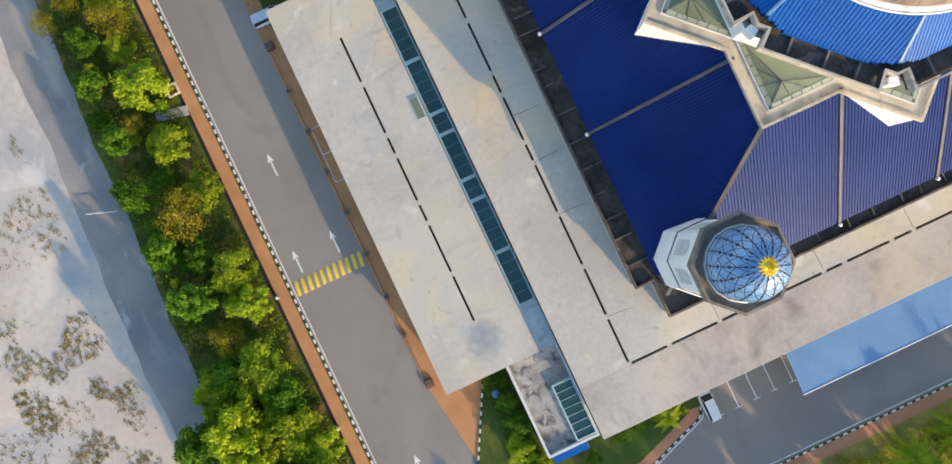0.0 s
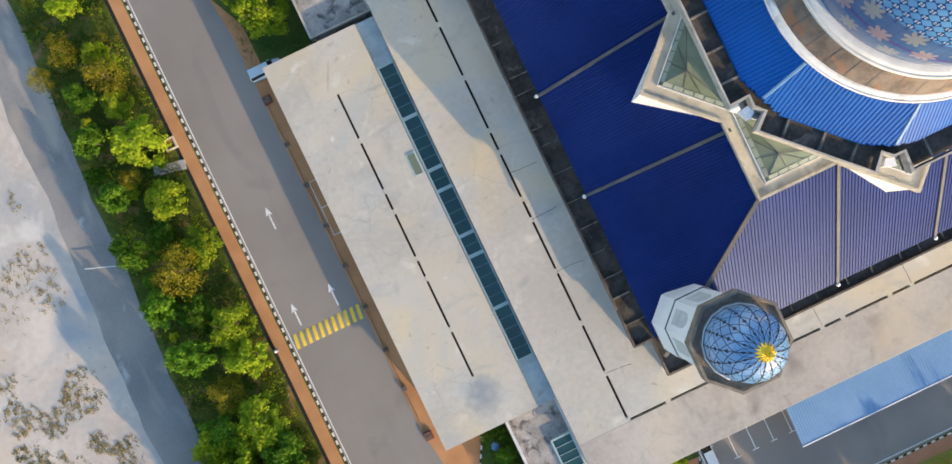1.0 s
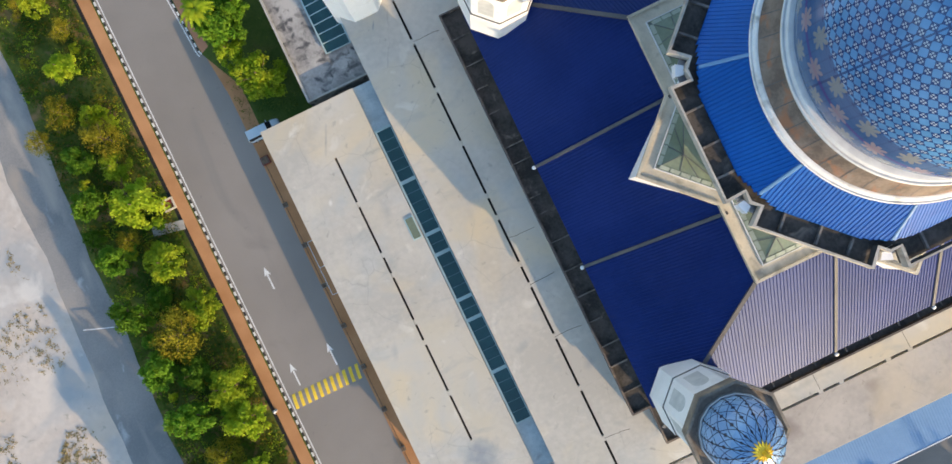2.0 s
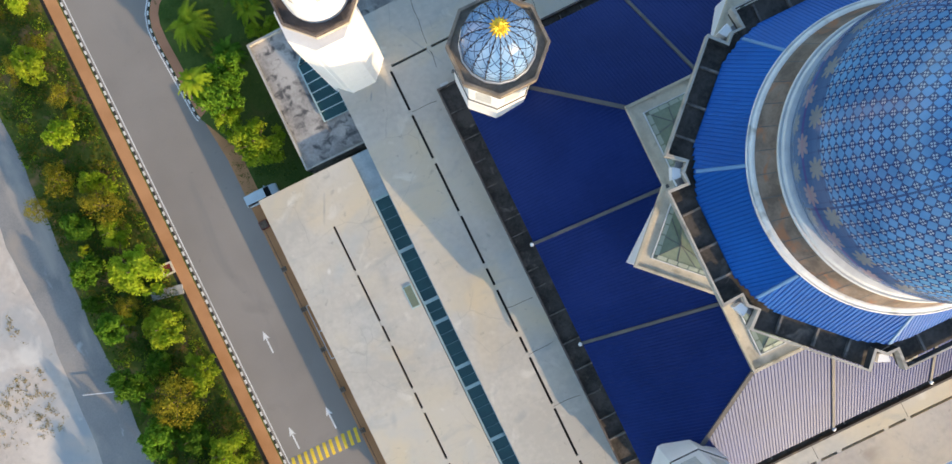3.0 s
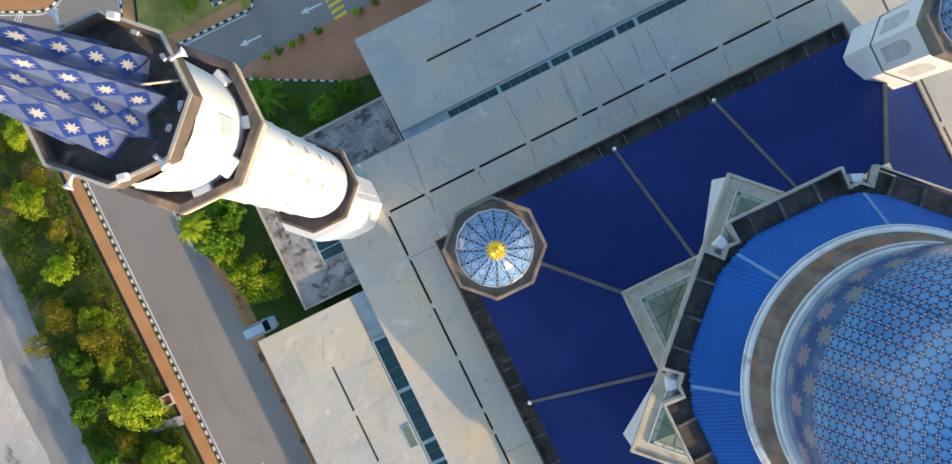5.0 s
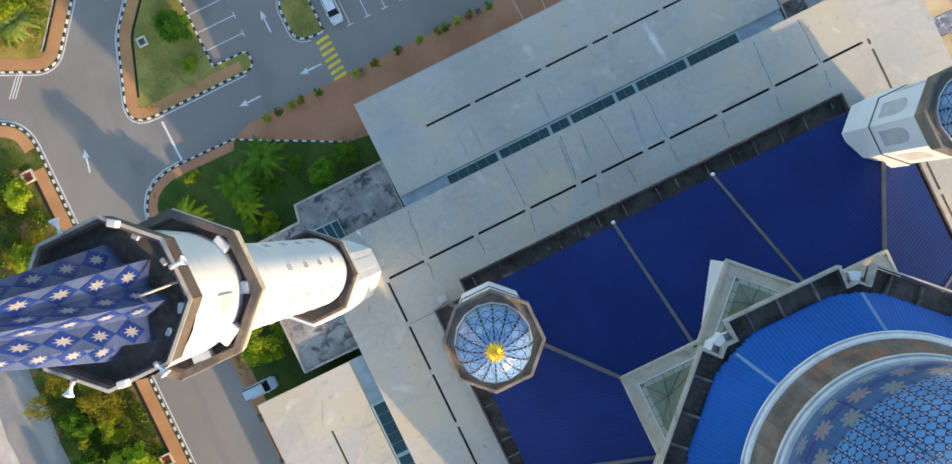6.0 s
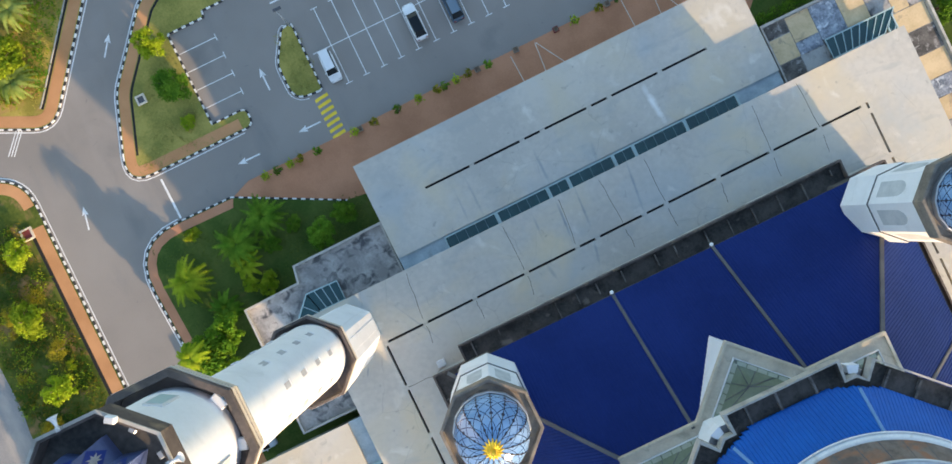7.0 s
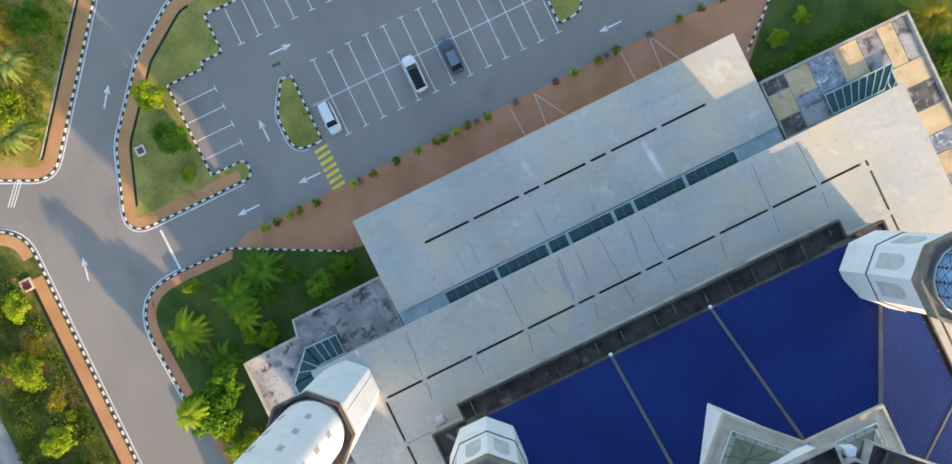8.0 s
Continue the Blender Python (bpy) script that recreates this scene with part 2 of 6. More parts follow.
def tilt_normals(m, k):
    """Tilts shading normals upward by k so sun glints suit the view; pitch unchanged."""
    n, l = m.node_tree.nodes, m.node_tree.links
    geo, add, nor = n.new("ShaderNodeNewGeometry"), n.new("ShaderNodeVectorMath"), n.new("ShaderNodeVectorMath")
    add.operation, nor.operation = "ADD", "NORMALIZE"
    add.inputs[1].default_value = (0, 0, k)
    l.new(geo.outputs["Normal"], add.inputs[0])
    l.new(add.outputs[0], nor.inputs[0])
    l.new(nor.outputs[0], n["Principled BSDF"].inputs["Normal"])


BLUE.node_tree.nodes["Principled BSDF"].inputs["Specular Tint"].default_value = (0.60, 0.77, 1.0, 1)
tilt_normals(BLUE, 0.58)
SKIRT = mat("bright_blue_sheet", (0.004, 0.085, 0.36), (0.007, 0.112, 0.45), 0.42, 0.0, big=0.15, fine=2, bump=0, spec=0.30)
tilt_normals(SKIRT, 0.35)
CANOPY = mat("sky_blue_sheet", (0.10, 0.23, 0.44), (0.13, 0.27, 0.49), 0.5, 0.0, big=0.2, fine=2, bump=0.03)
LINE = mat("road_paint", (0.62, 0.62, 0.60), (0.78, 0.78, 0.76), 0.7, big=0.8, fine=8, stain=(0.35, 0.35, 0.34), stain_scale=1.2, stain_edge=(0.6, 0.8))
YELLOW = mat("yellow_paint", (0.72, 0.50, 0.03), (0.85, 0.62, 0.05), 0.7, big=0.8, fine=8)
KERB_W, KERB_B = plain("kerb_white", (0.75, 0.74, 0.71), 0.8), plain("kerb_black", (0.03, 0.03, 0.03), 0.8)
BIN = plain("red_cover", (0.20, 0.03, 0.025), 0.6)
GOLD = mat("gold", (0.80, 0.50, 0.03), (0.90, 0.62, 0.06), 0.35, 0.6, big=1, fine=10)
STEEL = plain("galvanised_steel", (0.55, 0.56, 0.57), 0.4, 0.6)
GREEN_FRAME = plain("pale_green_frame", (0.40, 0.53, 0.54), 0.5)
DULL_FRAME = plain("dull_teal_bar", (0.10, 0.19, 0.20), 0.5)
VALLEY = mat("blue_grey_flashing", (0.30, 0.37, 0.41), (0.42, 0.50, 0.53), 0.6, big=0.6, fine=4, stain=(0.24, 0.27, 0.28), stain_scale=0.5, stain_edge=(0.55, 0.75), bump=0.1)
CORNICE = mat("weathered_white_cornice", (0.68, 0.68, 0.67), (0.82, 0.81, 0.79), 0.7, big=0.8, fine=5, stain=(0.42, 0.40, 0.36), stain_scale=0.6, stain_edge=(0.56, 0.72), bump=0.1)
BROWNBAND = mat("brown_band", (0.11, 0.088, 0.075), (0.21, 0.17, 0.145), 0.8, big=0.7, fine=5, stain=(0.26, 0.13, 0.075), stain_scale=0.55, stain_edge=(0.56, 0.68), bump=0.15)
TYRE = plain("rubber", (0.02, 0.02, 0.02), 0.9)
BARK = mat("bark", (0.09, 0.06, 0.04), (0.17, 0.12, 0.08), 0.9, big=2, fine=12, bump=0.5)


def glass_mat(name, col, rough=0.08):
    """Tinted glazing over a dark interior: a glossy coloured pane."""
    m = mat(name, [c * 0.75 for c in col], col, rough, 0.0, big=0.3, fine=3, bump=0.02, spec=0.7)
    return m


SKYLIGHT = glass_mat("teal_glazing", (0.022, 0.075, 0.08))
STARGLASS = glass_mat("olive_glazing", (0.20, 0.24, 0.165), 0.08)
BORDERGLASS = glass_mat("pale_border_glazing", (0.36, 0.40, 0.32), 0.2)
STARSTONE = mat("star_stone", (0.44, 0.40, 0.32), (0.58, 0.525, 0.42), 0.8, big=0.5, fine=5, stain=(0.27, 0.25, 0.2), stain_scale=0.6, stain_edge=(0.55, 0.75), bump=0.1)
CARGLASS = mat("car_glass", (0.012, 0.016, 0.02), (0.02, 0.025, 0.03), 0.3, big=0.5, fine=4, bump=0, spec=0.25)


def leaf_mat(name, a, b):
    m = mat(name, a, b, 0.6, big=0.8, fine=3, bump=0, rand=0.22, spec=0.08)
    n, l = m.node_tree.nodes, m.node_tree.links
    out = n["Principled BSDF"]
    tr, mx = n.new("ShaderNodeBsdfTranslucent"), n.new("ShaderNodeMixShader")
    l.new(out.inputs["Base Color"].links[0].from_socket, tr.inputs[0])
    mx.inputs[0].default_value = 0.35
    l.new(out.outputs[0], mx.inputs[1])
    l.new(tr.outputs[0], mx.inputs[2])
    l.new(mx.outputs[0], n["Material Output"].inputs[0])
    return m


LEAF = leaf_mat("leaf_bright", (0.20, 0.31, 0.012), (0.40, 0.47, 0.028))
LEAF_D = leaf_mat("leaf_deep", (0.07, 0.175, 0.012), (0.165, 0.29, 0.024))
LEAF_P = leaf_mat("leaf_grey_green", (0.15, 0.22, 0.045), (0.30, 0.36, 0.09))
LEAF_O = leaf_mat("leaf_olive", (0.17, 0.175, 0.012), (0.33, 0.28, 0.022))



def lattice(name, around, up, base, light, line, star_col, height, phase, flowers=True, rough=0.22, seam=0, net=False):
    """Glazed tile: a grid of dark diamonds with four pale petals each, in angle and height round the object's own axis."""
    m = bpy.data.materials.new(name)
    m.use_nodes = True
    n, l = m.node_tree.nodes, m.node_tree.links
    out = n["Principled BSDF"]

    def mth(op, a, b=None, c=None):
        q = n.new("ShaderNodeMath")
        q.operation = op
        for i, v in enumerate((a, b, c)):
            if v is None:
                continue
            if isinstance(v, (int, float)):
                q.inputs[i].default_value = v
            else:
                l.new(v, q.inputs[i])
        return q.outputs[0]

    def blend(f, a, b):
        q = n.new("ShaderNodeMix")
        q.data_type = "RGBA"
        l.new(f, q.inputs[0])
        for i, v in ((6, a), (7, b)):
            if isinstance(v, tuple):
                q.inputs[i].default_value = (*v, 1)
            else:
                l.new(v, q.inputs[i])
        return q.outputs[2]

    tc, sp = n.new("ShaderNodeTexCoord"), n.new("ShaderNodeSeparateXYZ")
    l.new(tc.outputs["Object"], sp.inputs[0])
    ang = mth("MULTIPLY", mth("ARCTAN2", sp.outputs[1], sp.outputs[0]), around / (2 * math.pi))
    rad = mth("SQRT", mth("ADD", mth("MULTIPLY", sp.outputs[0], sp.outputs[0]), mth("MULTIPLY", sp.outputs[1], sp.outputs[1])))
    ang = mth("ADD", ang, phase[0])
    lat = mth("MULTIPLY_ADD", mth("ARCTAN2", sp.outputs[2], rad), up, phase[1])
    a = mth("ABSOLUTE", mth("SUBTRACT", mth("FRACT", ang), 0.5))
    b = mth("ABSOLUTE", mth("SUBTRACT", mth("FRACT", lat), 0.5))
    d = mth("ADD", mth("DIVIDE", a, 0.50), mth("DIVIDE", b, 0.47))
    dark = mth("LESS_THAN", d, 1.0)
    # four petals inside each dark diamond
    petal = mth("MULTIPLY", mth("LESS_THAN", mth("ADD", mth("ABSOLUTE", mth("SUBTRACT", a, 0.12)), mth("ABSOLUTE", mth("SUBTRACT", b, 0.10))), 0.115), mth("GREATER_THAN", mth("MINIMUM", a, b), 0.03))
    cross = mth("MAXIMUM", mth("LESS_THAN", a, 0.065), mth("LESS_THAN", b, 0.04))
    ns = n.new("ShaderNodeTexNoise")
    ns.inputs["Scale"].default_value, ns.inputs["Detail"].default_value = 0.35, 5
    l.new(tc.outputs["Object"], ns.inputs["Vector"])
    mr = n.new("ShaderNodeMapRange")
    mr.inputs[1].default_value, mr.inputs[2].default_value = 0.35, 0.65
    l.new(ns.outputs[0], mr.inputs[0])
    col = blend(mr.outputs[0], base, light)
    if flowers:
        upper = mth("GREATER_THAN", sp.outputs[2], height + 3.9)
        cross, dark, petal = mth("MULTIPLY", cross, mth("MULTIPLY_ADD", upper, 0.6, 0.4)), mth("MULTIPLY", dark, upper), mth("MULTIPLY", petal, upper)
    col = blend(mth("MULTIPLY", cross, 0.7), col, line)
    col = blend(mth("MULTIPLY", dark, 0.85), col, line)
    col = blend(mth("MULTIPLY", petal, 0.9), col, star_col)
    if net:
        # star net: diagonals across the cells and dark knots where they meet
        web = mth("LESS_THAN", mth("ABSOLUTE", mth("SUBTRACT", mth("ADD", a, b), 0.5)), 0.045)
        knot = mth("LESS_THAN", mth("ADD", a, b), 0.19)
        col = blend(mr.outputs[0], base, light)
        col = blend(mth("MULTIPLY", mth("MAXIMUM", mth("MAXIMUM", web, knot), mth("LESS_THAN", a, 0.03)), 0.9), col, line)
    if seam:
        sw = mth("LESS_THAN", mth("ABSOLUTE", mth("SUBTRACT", mth("FRACT", mth("MULTIPLY", ang, seam / around)), 0.5)), 0.006)
        col = blend(mth("MULTIPLY", sw, 0.8), col, line)
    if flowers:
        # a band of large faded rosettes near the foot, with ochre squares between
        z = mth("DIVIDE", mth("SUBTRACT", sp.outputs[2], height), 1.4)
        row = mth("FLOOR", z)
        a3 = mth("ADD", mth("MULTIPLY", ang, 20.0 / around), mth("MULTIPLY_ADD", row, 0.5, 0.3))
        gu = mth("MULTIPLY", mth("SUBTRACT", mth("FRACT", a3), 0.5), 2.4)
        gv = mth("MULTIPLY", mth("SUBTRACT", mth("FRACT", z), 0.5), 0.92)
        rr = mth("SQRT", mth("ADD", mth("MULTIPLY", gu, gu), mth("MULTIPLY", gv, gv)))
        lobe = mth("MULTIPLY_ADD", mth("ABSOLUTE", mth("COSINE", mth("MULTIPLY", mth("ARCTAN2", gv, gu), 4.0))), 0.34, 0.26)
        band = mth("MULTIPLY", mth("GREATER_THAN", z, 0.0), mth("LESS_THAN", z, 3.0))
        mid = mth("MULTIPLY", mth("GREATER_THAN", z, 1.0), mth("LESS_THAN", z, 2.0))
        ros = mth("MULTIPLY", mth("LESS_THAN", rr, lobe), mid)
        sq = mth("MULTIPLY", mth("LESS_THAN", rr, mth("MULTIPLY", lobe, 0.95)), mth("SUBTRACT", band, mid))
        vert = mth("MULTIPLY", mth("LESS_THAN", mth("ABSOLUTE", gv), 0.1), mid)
        # slate foot zone: darker tile, with the dome's shading put into its colour
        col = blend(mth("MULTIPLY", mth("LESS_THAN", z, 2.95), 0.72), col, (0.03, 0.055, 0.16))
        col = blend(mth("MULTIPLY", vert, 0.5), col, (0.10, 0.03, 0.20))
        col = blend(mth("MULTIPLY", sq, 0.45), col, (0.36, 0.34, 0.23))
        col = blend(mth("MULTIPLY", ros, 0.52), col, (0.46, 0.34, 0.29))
    l.new(col, out.inputs["Base Color"])
    out.inputs["Roughness"].default_value = rough
    out.inputs["Specular IOR Level"].default_value = 0.6
    bp = n.new("ShaderNodeBump")
    bp.inputs["Strength"].default_value, bp.inputs["Distance"].default_value = 0.2, 0.05
    l.new(dark, bp.inputs["Height"])
    l.new(bp.outputs[0], out.inputs["Normal"])
    return m


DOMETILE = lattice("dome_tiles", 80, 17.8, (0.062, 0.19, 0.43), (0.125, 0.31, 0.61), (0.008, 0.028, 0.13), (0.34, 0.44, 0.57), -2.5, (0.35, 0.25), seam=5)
TURRETTILE = lattice("turret_tiles", 16, 3.6, (0.14, 0.28, 0.52), (0.30, 0.46, 0.70), (0.006, 0.012, 0.06), (0.45, 0.58, 0.76), 0, (0.5, 0.0), False, 0.2, net=True)
SPIREPALE = mat("spire_pale_tile", (0.058, 0.085, 0.20), (0.10, 0.135, 0.265), 0.3, big=0.6, fine=4, bump=0.03)
SPIREBLUE = mat("spire_blue_tile", (0.012, 0.035, 0.19), (0.02, 0.05, 0.26), 0.3, big=0.8, fine=4, bump=0.03)
SPIREWHITE = mat("spire_white_tile", (0.26, 0.27, 0.30), (0.38, 0.38, 0.39), 0.35, big=0.8, fine=4, bump=0.03)


# ---- builders ----
def box(bm, x0, x1, y0, y1, z0, z1, bevel=0.0):
    vs = [bm.verts.new(p) for p in ((x0, y0, z0), (x1, y0, z0), (x1, y1, z0), (x0, y1, z0), (x0, y0, z1), (x1, y0, z1), (x1, y1, z1), (x0, y1, z1))]
    fs = [bm.faces.new([vs[i] for i in f]) for f in ((3, 2, 1, 0), (4, 5, 6, 7), (0, 1, 5, 4), (1, 2, 6, 5), (2, 3, 7, 6), (3, 0, 4, 7))]
    if bevel:
        bmesh.ops.bevel(bm, geom=list({e for f in fs for e in f.edges}), offset=bevel, segments=1, affect="EDGES")
    return bm


def prism(bm, pts, z0, z1):
    lo, hi = [bm.verts.new((*p, z0)) for p in pts], [bm.verts.new((*p, z1)) for p in pts]
    bm.faces.new(hi)
    bm.faces.new(lo[::-1])
    for i in range(len(pts)):
        j = (i + 1) % len(pts)
        bm.faces.new((lo[i], lo[j], hi[j], hi[i]))
    return bm


def lathe(bm, profile, n, turn=0.0, smooth=True):
    """Rings of (radius, z), from bottom to top."""
    rings = []
    for r, z in profile:
        if r < 1e-4:
            rings.append([bm.verts.new((0, 0, z))])
        else:
            rings.append([bm.verts.new((r * math.cos(turn + 2 * math.pi * i / n), r * math.sin(turn + 2 * math.pi * i / n), z)) for i in range(n)])
    for a, b in zip(rings, rings[1:]):
        for i in range(n):
            j = (i + 1) % n
            if len(a) == 1 and len(b) == 1:
                continue
            if len(b) == 1:
                f = bm.faces.new((a[i], a[j], b[0]))
            elif len(a) == 1:
                f = bm.faces.new((a[0], b[j], b[i]))
            else:
                f = bm.faces.new((a[i], a[j], b[j], b[i]))
            f.smooth = smooth
    return bm


def ring_wall(bm, outer, inner, z0, z1, inside=0):
    """A wall that follows two matching closed outlines."""
    n = len(outer)
    a0, a1 = [bm.verts.new((*p, z0)) for p in outer], [bm.verts.new((*p, z1)) for p in outer]
    b0, b1 = [bm.verts.new((*p, z0)) for p in inner], [bm.verts.new((*p, z1)) for p in inner]
    for i in range(n):
        j = (i + 1) % n
        for k, q in enumerate(((a0[i], a0[j], a1[j], a1[i]), (b0[j], b0[i], b1[i], b1[j]), (a1[i], a1[j], b1[j], b1[i]), (a0[j], a0[i], b0[i], b0[j]))):
            bm.faces.new(q).material_index = inside if k == 1 else 0
    return bm


def mesh(name, bm, *materials):
    me = bpy.data.meshes.new(name)
    bm.to_mesh(me)
    bm.free()
    for m in materials:
        me.materials.append(m)
    return me


def part(name, bm, material, parent=None, label="", m=None):
    ob = new(name, mesh(name, bm, *(material if isinstance(material, (list, tuple)) else (material,))))
    ob.parent = parent
    if m is not None:
        ob.matrix_basis = m
    if label:
        ob["label"] = label
    return ob


def thing(name, label, category, x=0, y=0, z=0, rz=0, group="", kind=""):
    ob = new(name)
    ob.matrix_basis = pose(x, y, z, 0, 0, rz)
    return tagged(ob, label, category, group, kind)


def B():
    return bmesh.new()


def octagon(r, turn=22.5, n=8):
    return [(r * math.cos(radians(turn + 360 * i / n)), r * math.sin(radians(turn + 360 * i / n))) for i in range(n)]


def strip(bm, a, b, width, z, thick=0.004):
    """A flat bar on the ground from a to b."""
    d = (Vector(b) - Vector(a)).normalized()
    p = Vector((-d.y, d.x)) * width / 2
    return prism(bm, [Vector(a) - p, Vector(b) - p, Vector(b) + p, Vector(a) + p], z, z + thick)


def rounded(corners, steps=6):
    """A closed outline with its corners rounded: (x, y, radius)."""
    out, n = [], len(corners)
    for i in range(n):
        p, a, b = Vector(corners[i][:2]), Vector(corners[i - 1][:2]), Vector(corners[(i + 1) % n][:2])
        r = corners[i][2]
        if r < 0.02:
            out.append(p)
            continue
        u, w = (a - p).normalized(), (b - p).normalized()
        half = math.acos(max(-1, min(1, u.dot(w)))) / 2
        t = min(r / math.tan(half), (a - p).length * 0.49, (b - p).length * 0.49)
        for k in range(steps + 1):
            s = k / steps
            out.append((p + u * t) * (1 - s) ** 2 + p * 2 * s * (1 - s) + (p + w * t) * s * s)
    return [(v.x, v.y) for v in out]

# ---- ground ----
def slab(name, pts, z0, z1, material, label="", category="", kind="structure"):
    ob = part(name, prism(B(), pts, z0, z1), material)
    return tagged(ob, label, category, "", kind)


def rect(x0, x1, y0, y1):
    return [(x0, y0), (x1, y0), (x1, y1), (x0, y1)]


slab("ground", rect(-2500, 2500, -2500, 2500), -0.5, -0.06, SCRUB, "rough green and tan ground to the horizon", "ground")
slab("road", rect(-110, 130, -75, 150), -0.05, 0.0, ASPHALT, "smooth grey asphalt road and parking area", "road")

H = 0.13  # height of kerbed ground
WEST = rounded([(-63.4, -300, 0), (-63.4, 66.3, 5), (-200, 131, 0), (-400, 131, 0), (-400, -300, 0)])
NORTHWEST = rounded([(-400, 233, 0), (-57.2, 70.4, 3.5), (-20, 117, 0), (-20, 400, 0), (-400, 400, 0)])
ISLAND = rounded([(-52.3, 60.15, 2.6), (-34.8, 60.2, 1.3), (-34.8, 62.5, 0.8), (-39.4, 62.5, 0), (-39.5, 74.8, 0), (-34.6, 74.8, 0), (-34.4, 75.6, 0), (-31.6, 75.6, 0), (-31.6, 80.6, 0), (20, 80.6, 0), (20, 84.8, 0), (-34.5, 84.2, 5), (-41.2, 79.6, 4), (-48.3, 71.2, 8)])
MEDIAN = rounded([(-25.2, 60.4, 0.5), (-25.2, 69.5, 0.3), (-26.6, 69.3, 1.0), (-28.9, 65.5, 3.0), (-28.9, 60.7, 2.6)])
MEDIAN_B = [(-17.9 - x, y + 0.3) for x, y in MEDIAN][::-1]
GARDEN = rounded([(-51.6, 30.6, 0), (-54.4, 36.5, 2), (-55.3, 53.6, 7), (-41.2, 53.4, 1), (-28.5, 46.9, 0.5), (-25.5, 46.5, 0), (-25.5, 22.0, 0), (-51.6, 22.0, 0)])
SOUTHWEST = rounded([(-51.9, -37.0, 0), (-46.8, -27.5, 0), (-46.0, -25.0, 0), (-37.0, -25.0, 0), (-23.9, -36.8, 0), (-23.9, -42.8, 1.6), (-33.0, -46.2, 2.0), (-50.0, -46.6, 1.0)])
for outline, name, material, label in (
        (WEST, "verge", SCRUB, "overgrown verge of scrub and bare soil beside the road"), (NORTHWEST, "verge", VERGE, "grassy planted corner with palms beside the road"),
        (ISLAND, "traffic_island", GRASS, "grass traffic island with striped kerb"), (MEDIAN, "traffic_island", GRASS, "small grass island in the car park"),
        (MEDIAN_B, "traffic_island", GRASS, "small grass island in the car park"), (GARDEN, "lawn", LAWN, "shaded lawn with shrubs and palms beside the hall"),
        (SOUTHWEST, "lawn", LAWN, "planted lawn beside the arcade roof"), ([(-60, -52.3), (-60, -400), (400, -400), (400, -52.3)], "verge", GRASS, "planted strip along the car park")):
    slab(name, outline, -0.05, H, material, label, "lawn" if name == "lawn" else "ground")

# paved walks
slab("pavement", rect(-65.2, -63.7, -300, 60.5), H - 0.05, H + 0.012, PAVER, "orange paved footpath beside the striped kerb", "pavement")
slab("pavement", [(-50.4, -75), (-46.0, -75), (-46.0, 23), (-48, 29), (-51.7, 30.8), (-53.9, 35.5), (-53.35, 30), (-53.35, -24.2), (-51.6, -36.0), (-50.9, -50)], -0.05, 0.10, PAVER, "brown paved apron along the arcade", "pavement")
slab("pavement", [(-41.0, 53.3), (-28.5, 46.9), (-26, 46), (40, 46), (36.5, 54.9), (-38.4, 54.3)], -0.05, 0.10, PAVER_DARK, "brown paved apron along the arcade", "pavement")
slab("pavement", rect(-60, 300, -54.1, -52.6), H - 0.05, H + 0.012, PAVER_DARK, "orange paved footpath beside the striped kerb", "pavement")
# flat black band; the open channel's inner shade is only its colour
slab("drain", rect(-65.65, -65.22, -300, 60), H - 0.05, H + 0.008, BLACK, "narrow flat black band for the open drain beside the footpath", "drain")
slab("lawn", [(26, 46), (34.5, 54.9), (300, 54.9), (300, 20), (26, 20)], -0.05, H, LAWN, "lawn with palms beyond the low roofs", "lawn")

# worn road and sand field to the west
re = random.Random(17)


def ragged(a, b, n, amount):
    """Points from a to b with a crumbling, uneven line."""
    out, drift = [], 0.0
    for i in range(n + 1):
        drift = drift * 0.7 + re.uniform(-amount, amount)
        p = Vector(a).lerp(Vector(b), i / n)
        out.append((p.x + drift, p.y))
    return out


slab("road", [(-90.5, -75)] + ragged((-81.0, -75), (-74.7, 90), 70, 0.28) + [(-84.2, 90)], H - 0.05, H + 0.010, FAR_ASPHALT, "worn pale asphalt track with dusty edges", "road")
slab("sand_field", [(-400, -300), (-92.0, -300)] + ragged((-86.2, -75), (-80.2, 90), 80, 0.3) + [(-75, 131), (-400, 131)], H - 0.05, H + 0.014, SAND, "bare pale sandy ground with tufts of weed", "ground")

# ---- flat arcade roofs ----
ZI, ZO = 7.4, 5.25


def square(r):
    return rect(-r, r, -r, r)


arcade = thing("arcade_roof", "flat cream concrete roof ringing the prayer hall, with dark slots", "roof", kind="structure")
part("wall", prism(B(), rect(-36.2, 36.2, -36.2, 35.8), 0, ZI - 0.55), GREY, arcade)
# black sheet: the slot's shade is put into its colour
part("slot_floor", prism(B(), rect(-36.0, 36.0, -36.0, 35.5), ZI - 0.56, ZI - 0.505), BLACK, arcade, "near-black slot floor with its shade painted in")
part("roof_slab", ring_wall(B(), [(-36.6, -37.7), (37.4, -37.7), (37.4, 36.5), (-36.6, 36.0)], [(-30.55, -31.4), (30.08, -31.4), (30.08, 30.5), (-30.55, 29.74)], ZI - 0.5, ZI), CONCRETE, arcade)
part("roof_slab", ring_wall(B(), [(-30.27, -31.1), (29.8, -31.1), (29.8, 30.22), (-30.27, 29.46)], square(22.0), ZI - 0.5, ZI), CONCRETE, arcade)
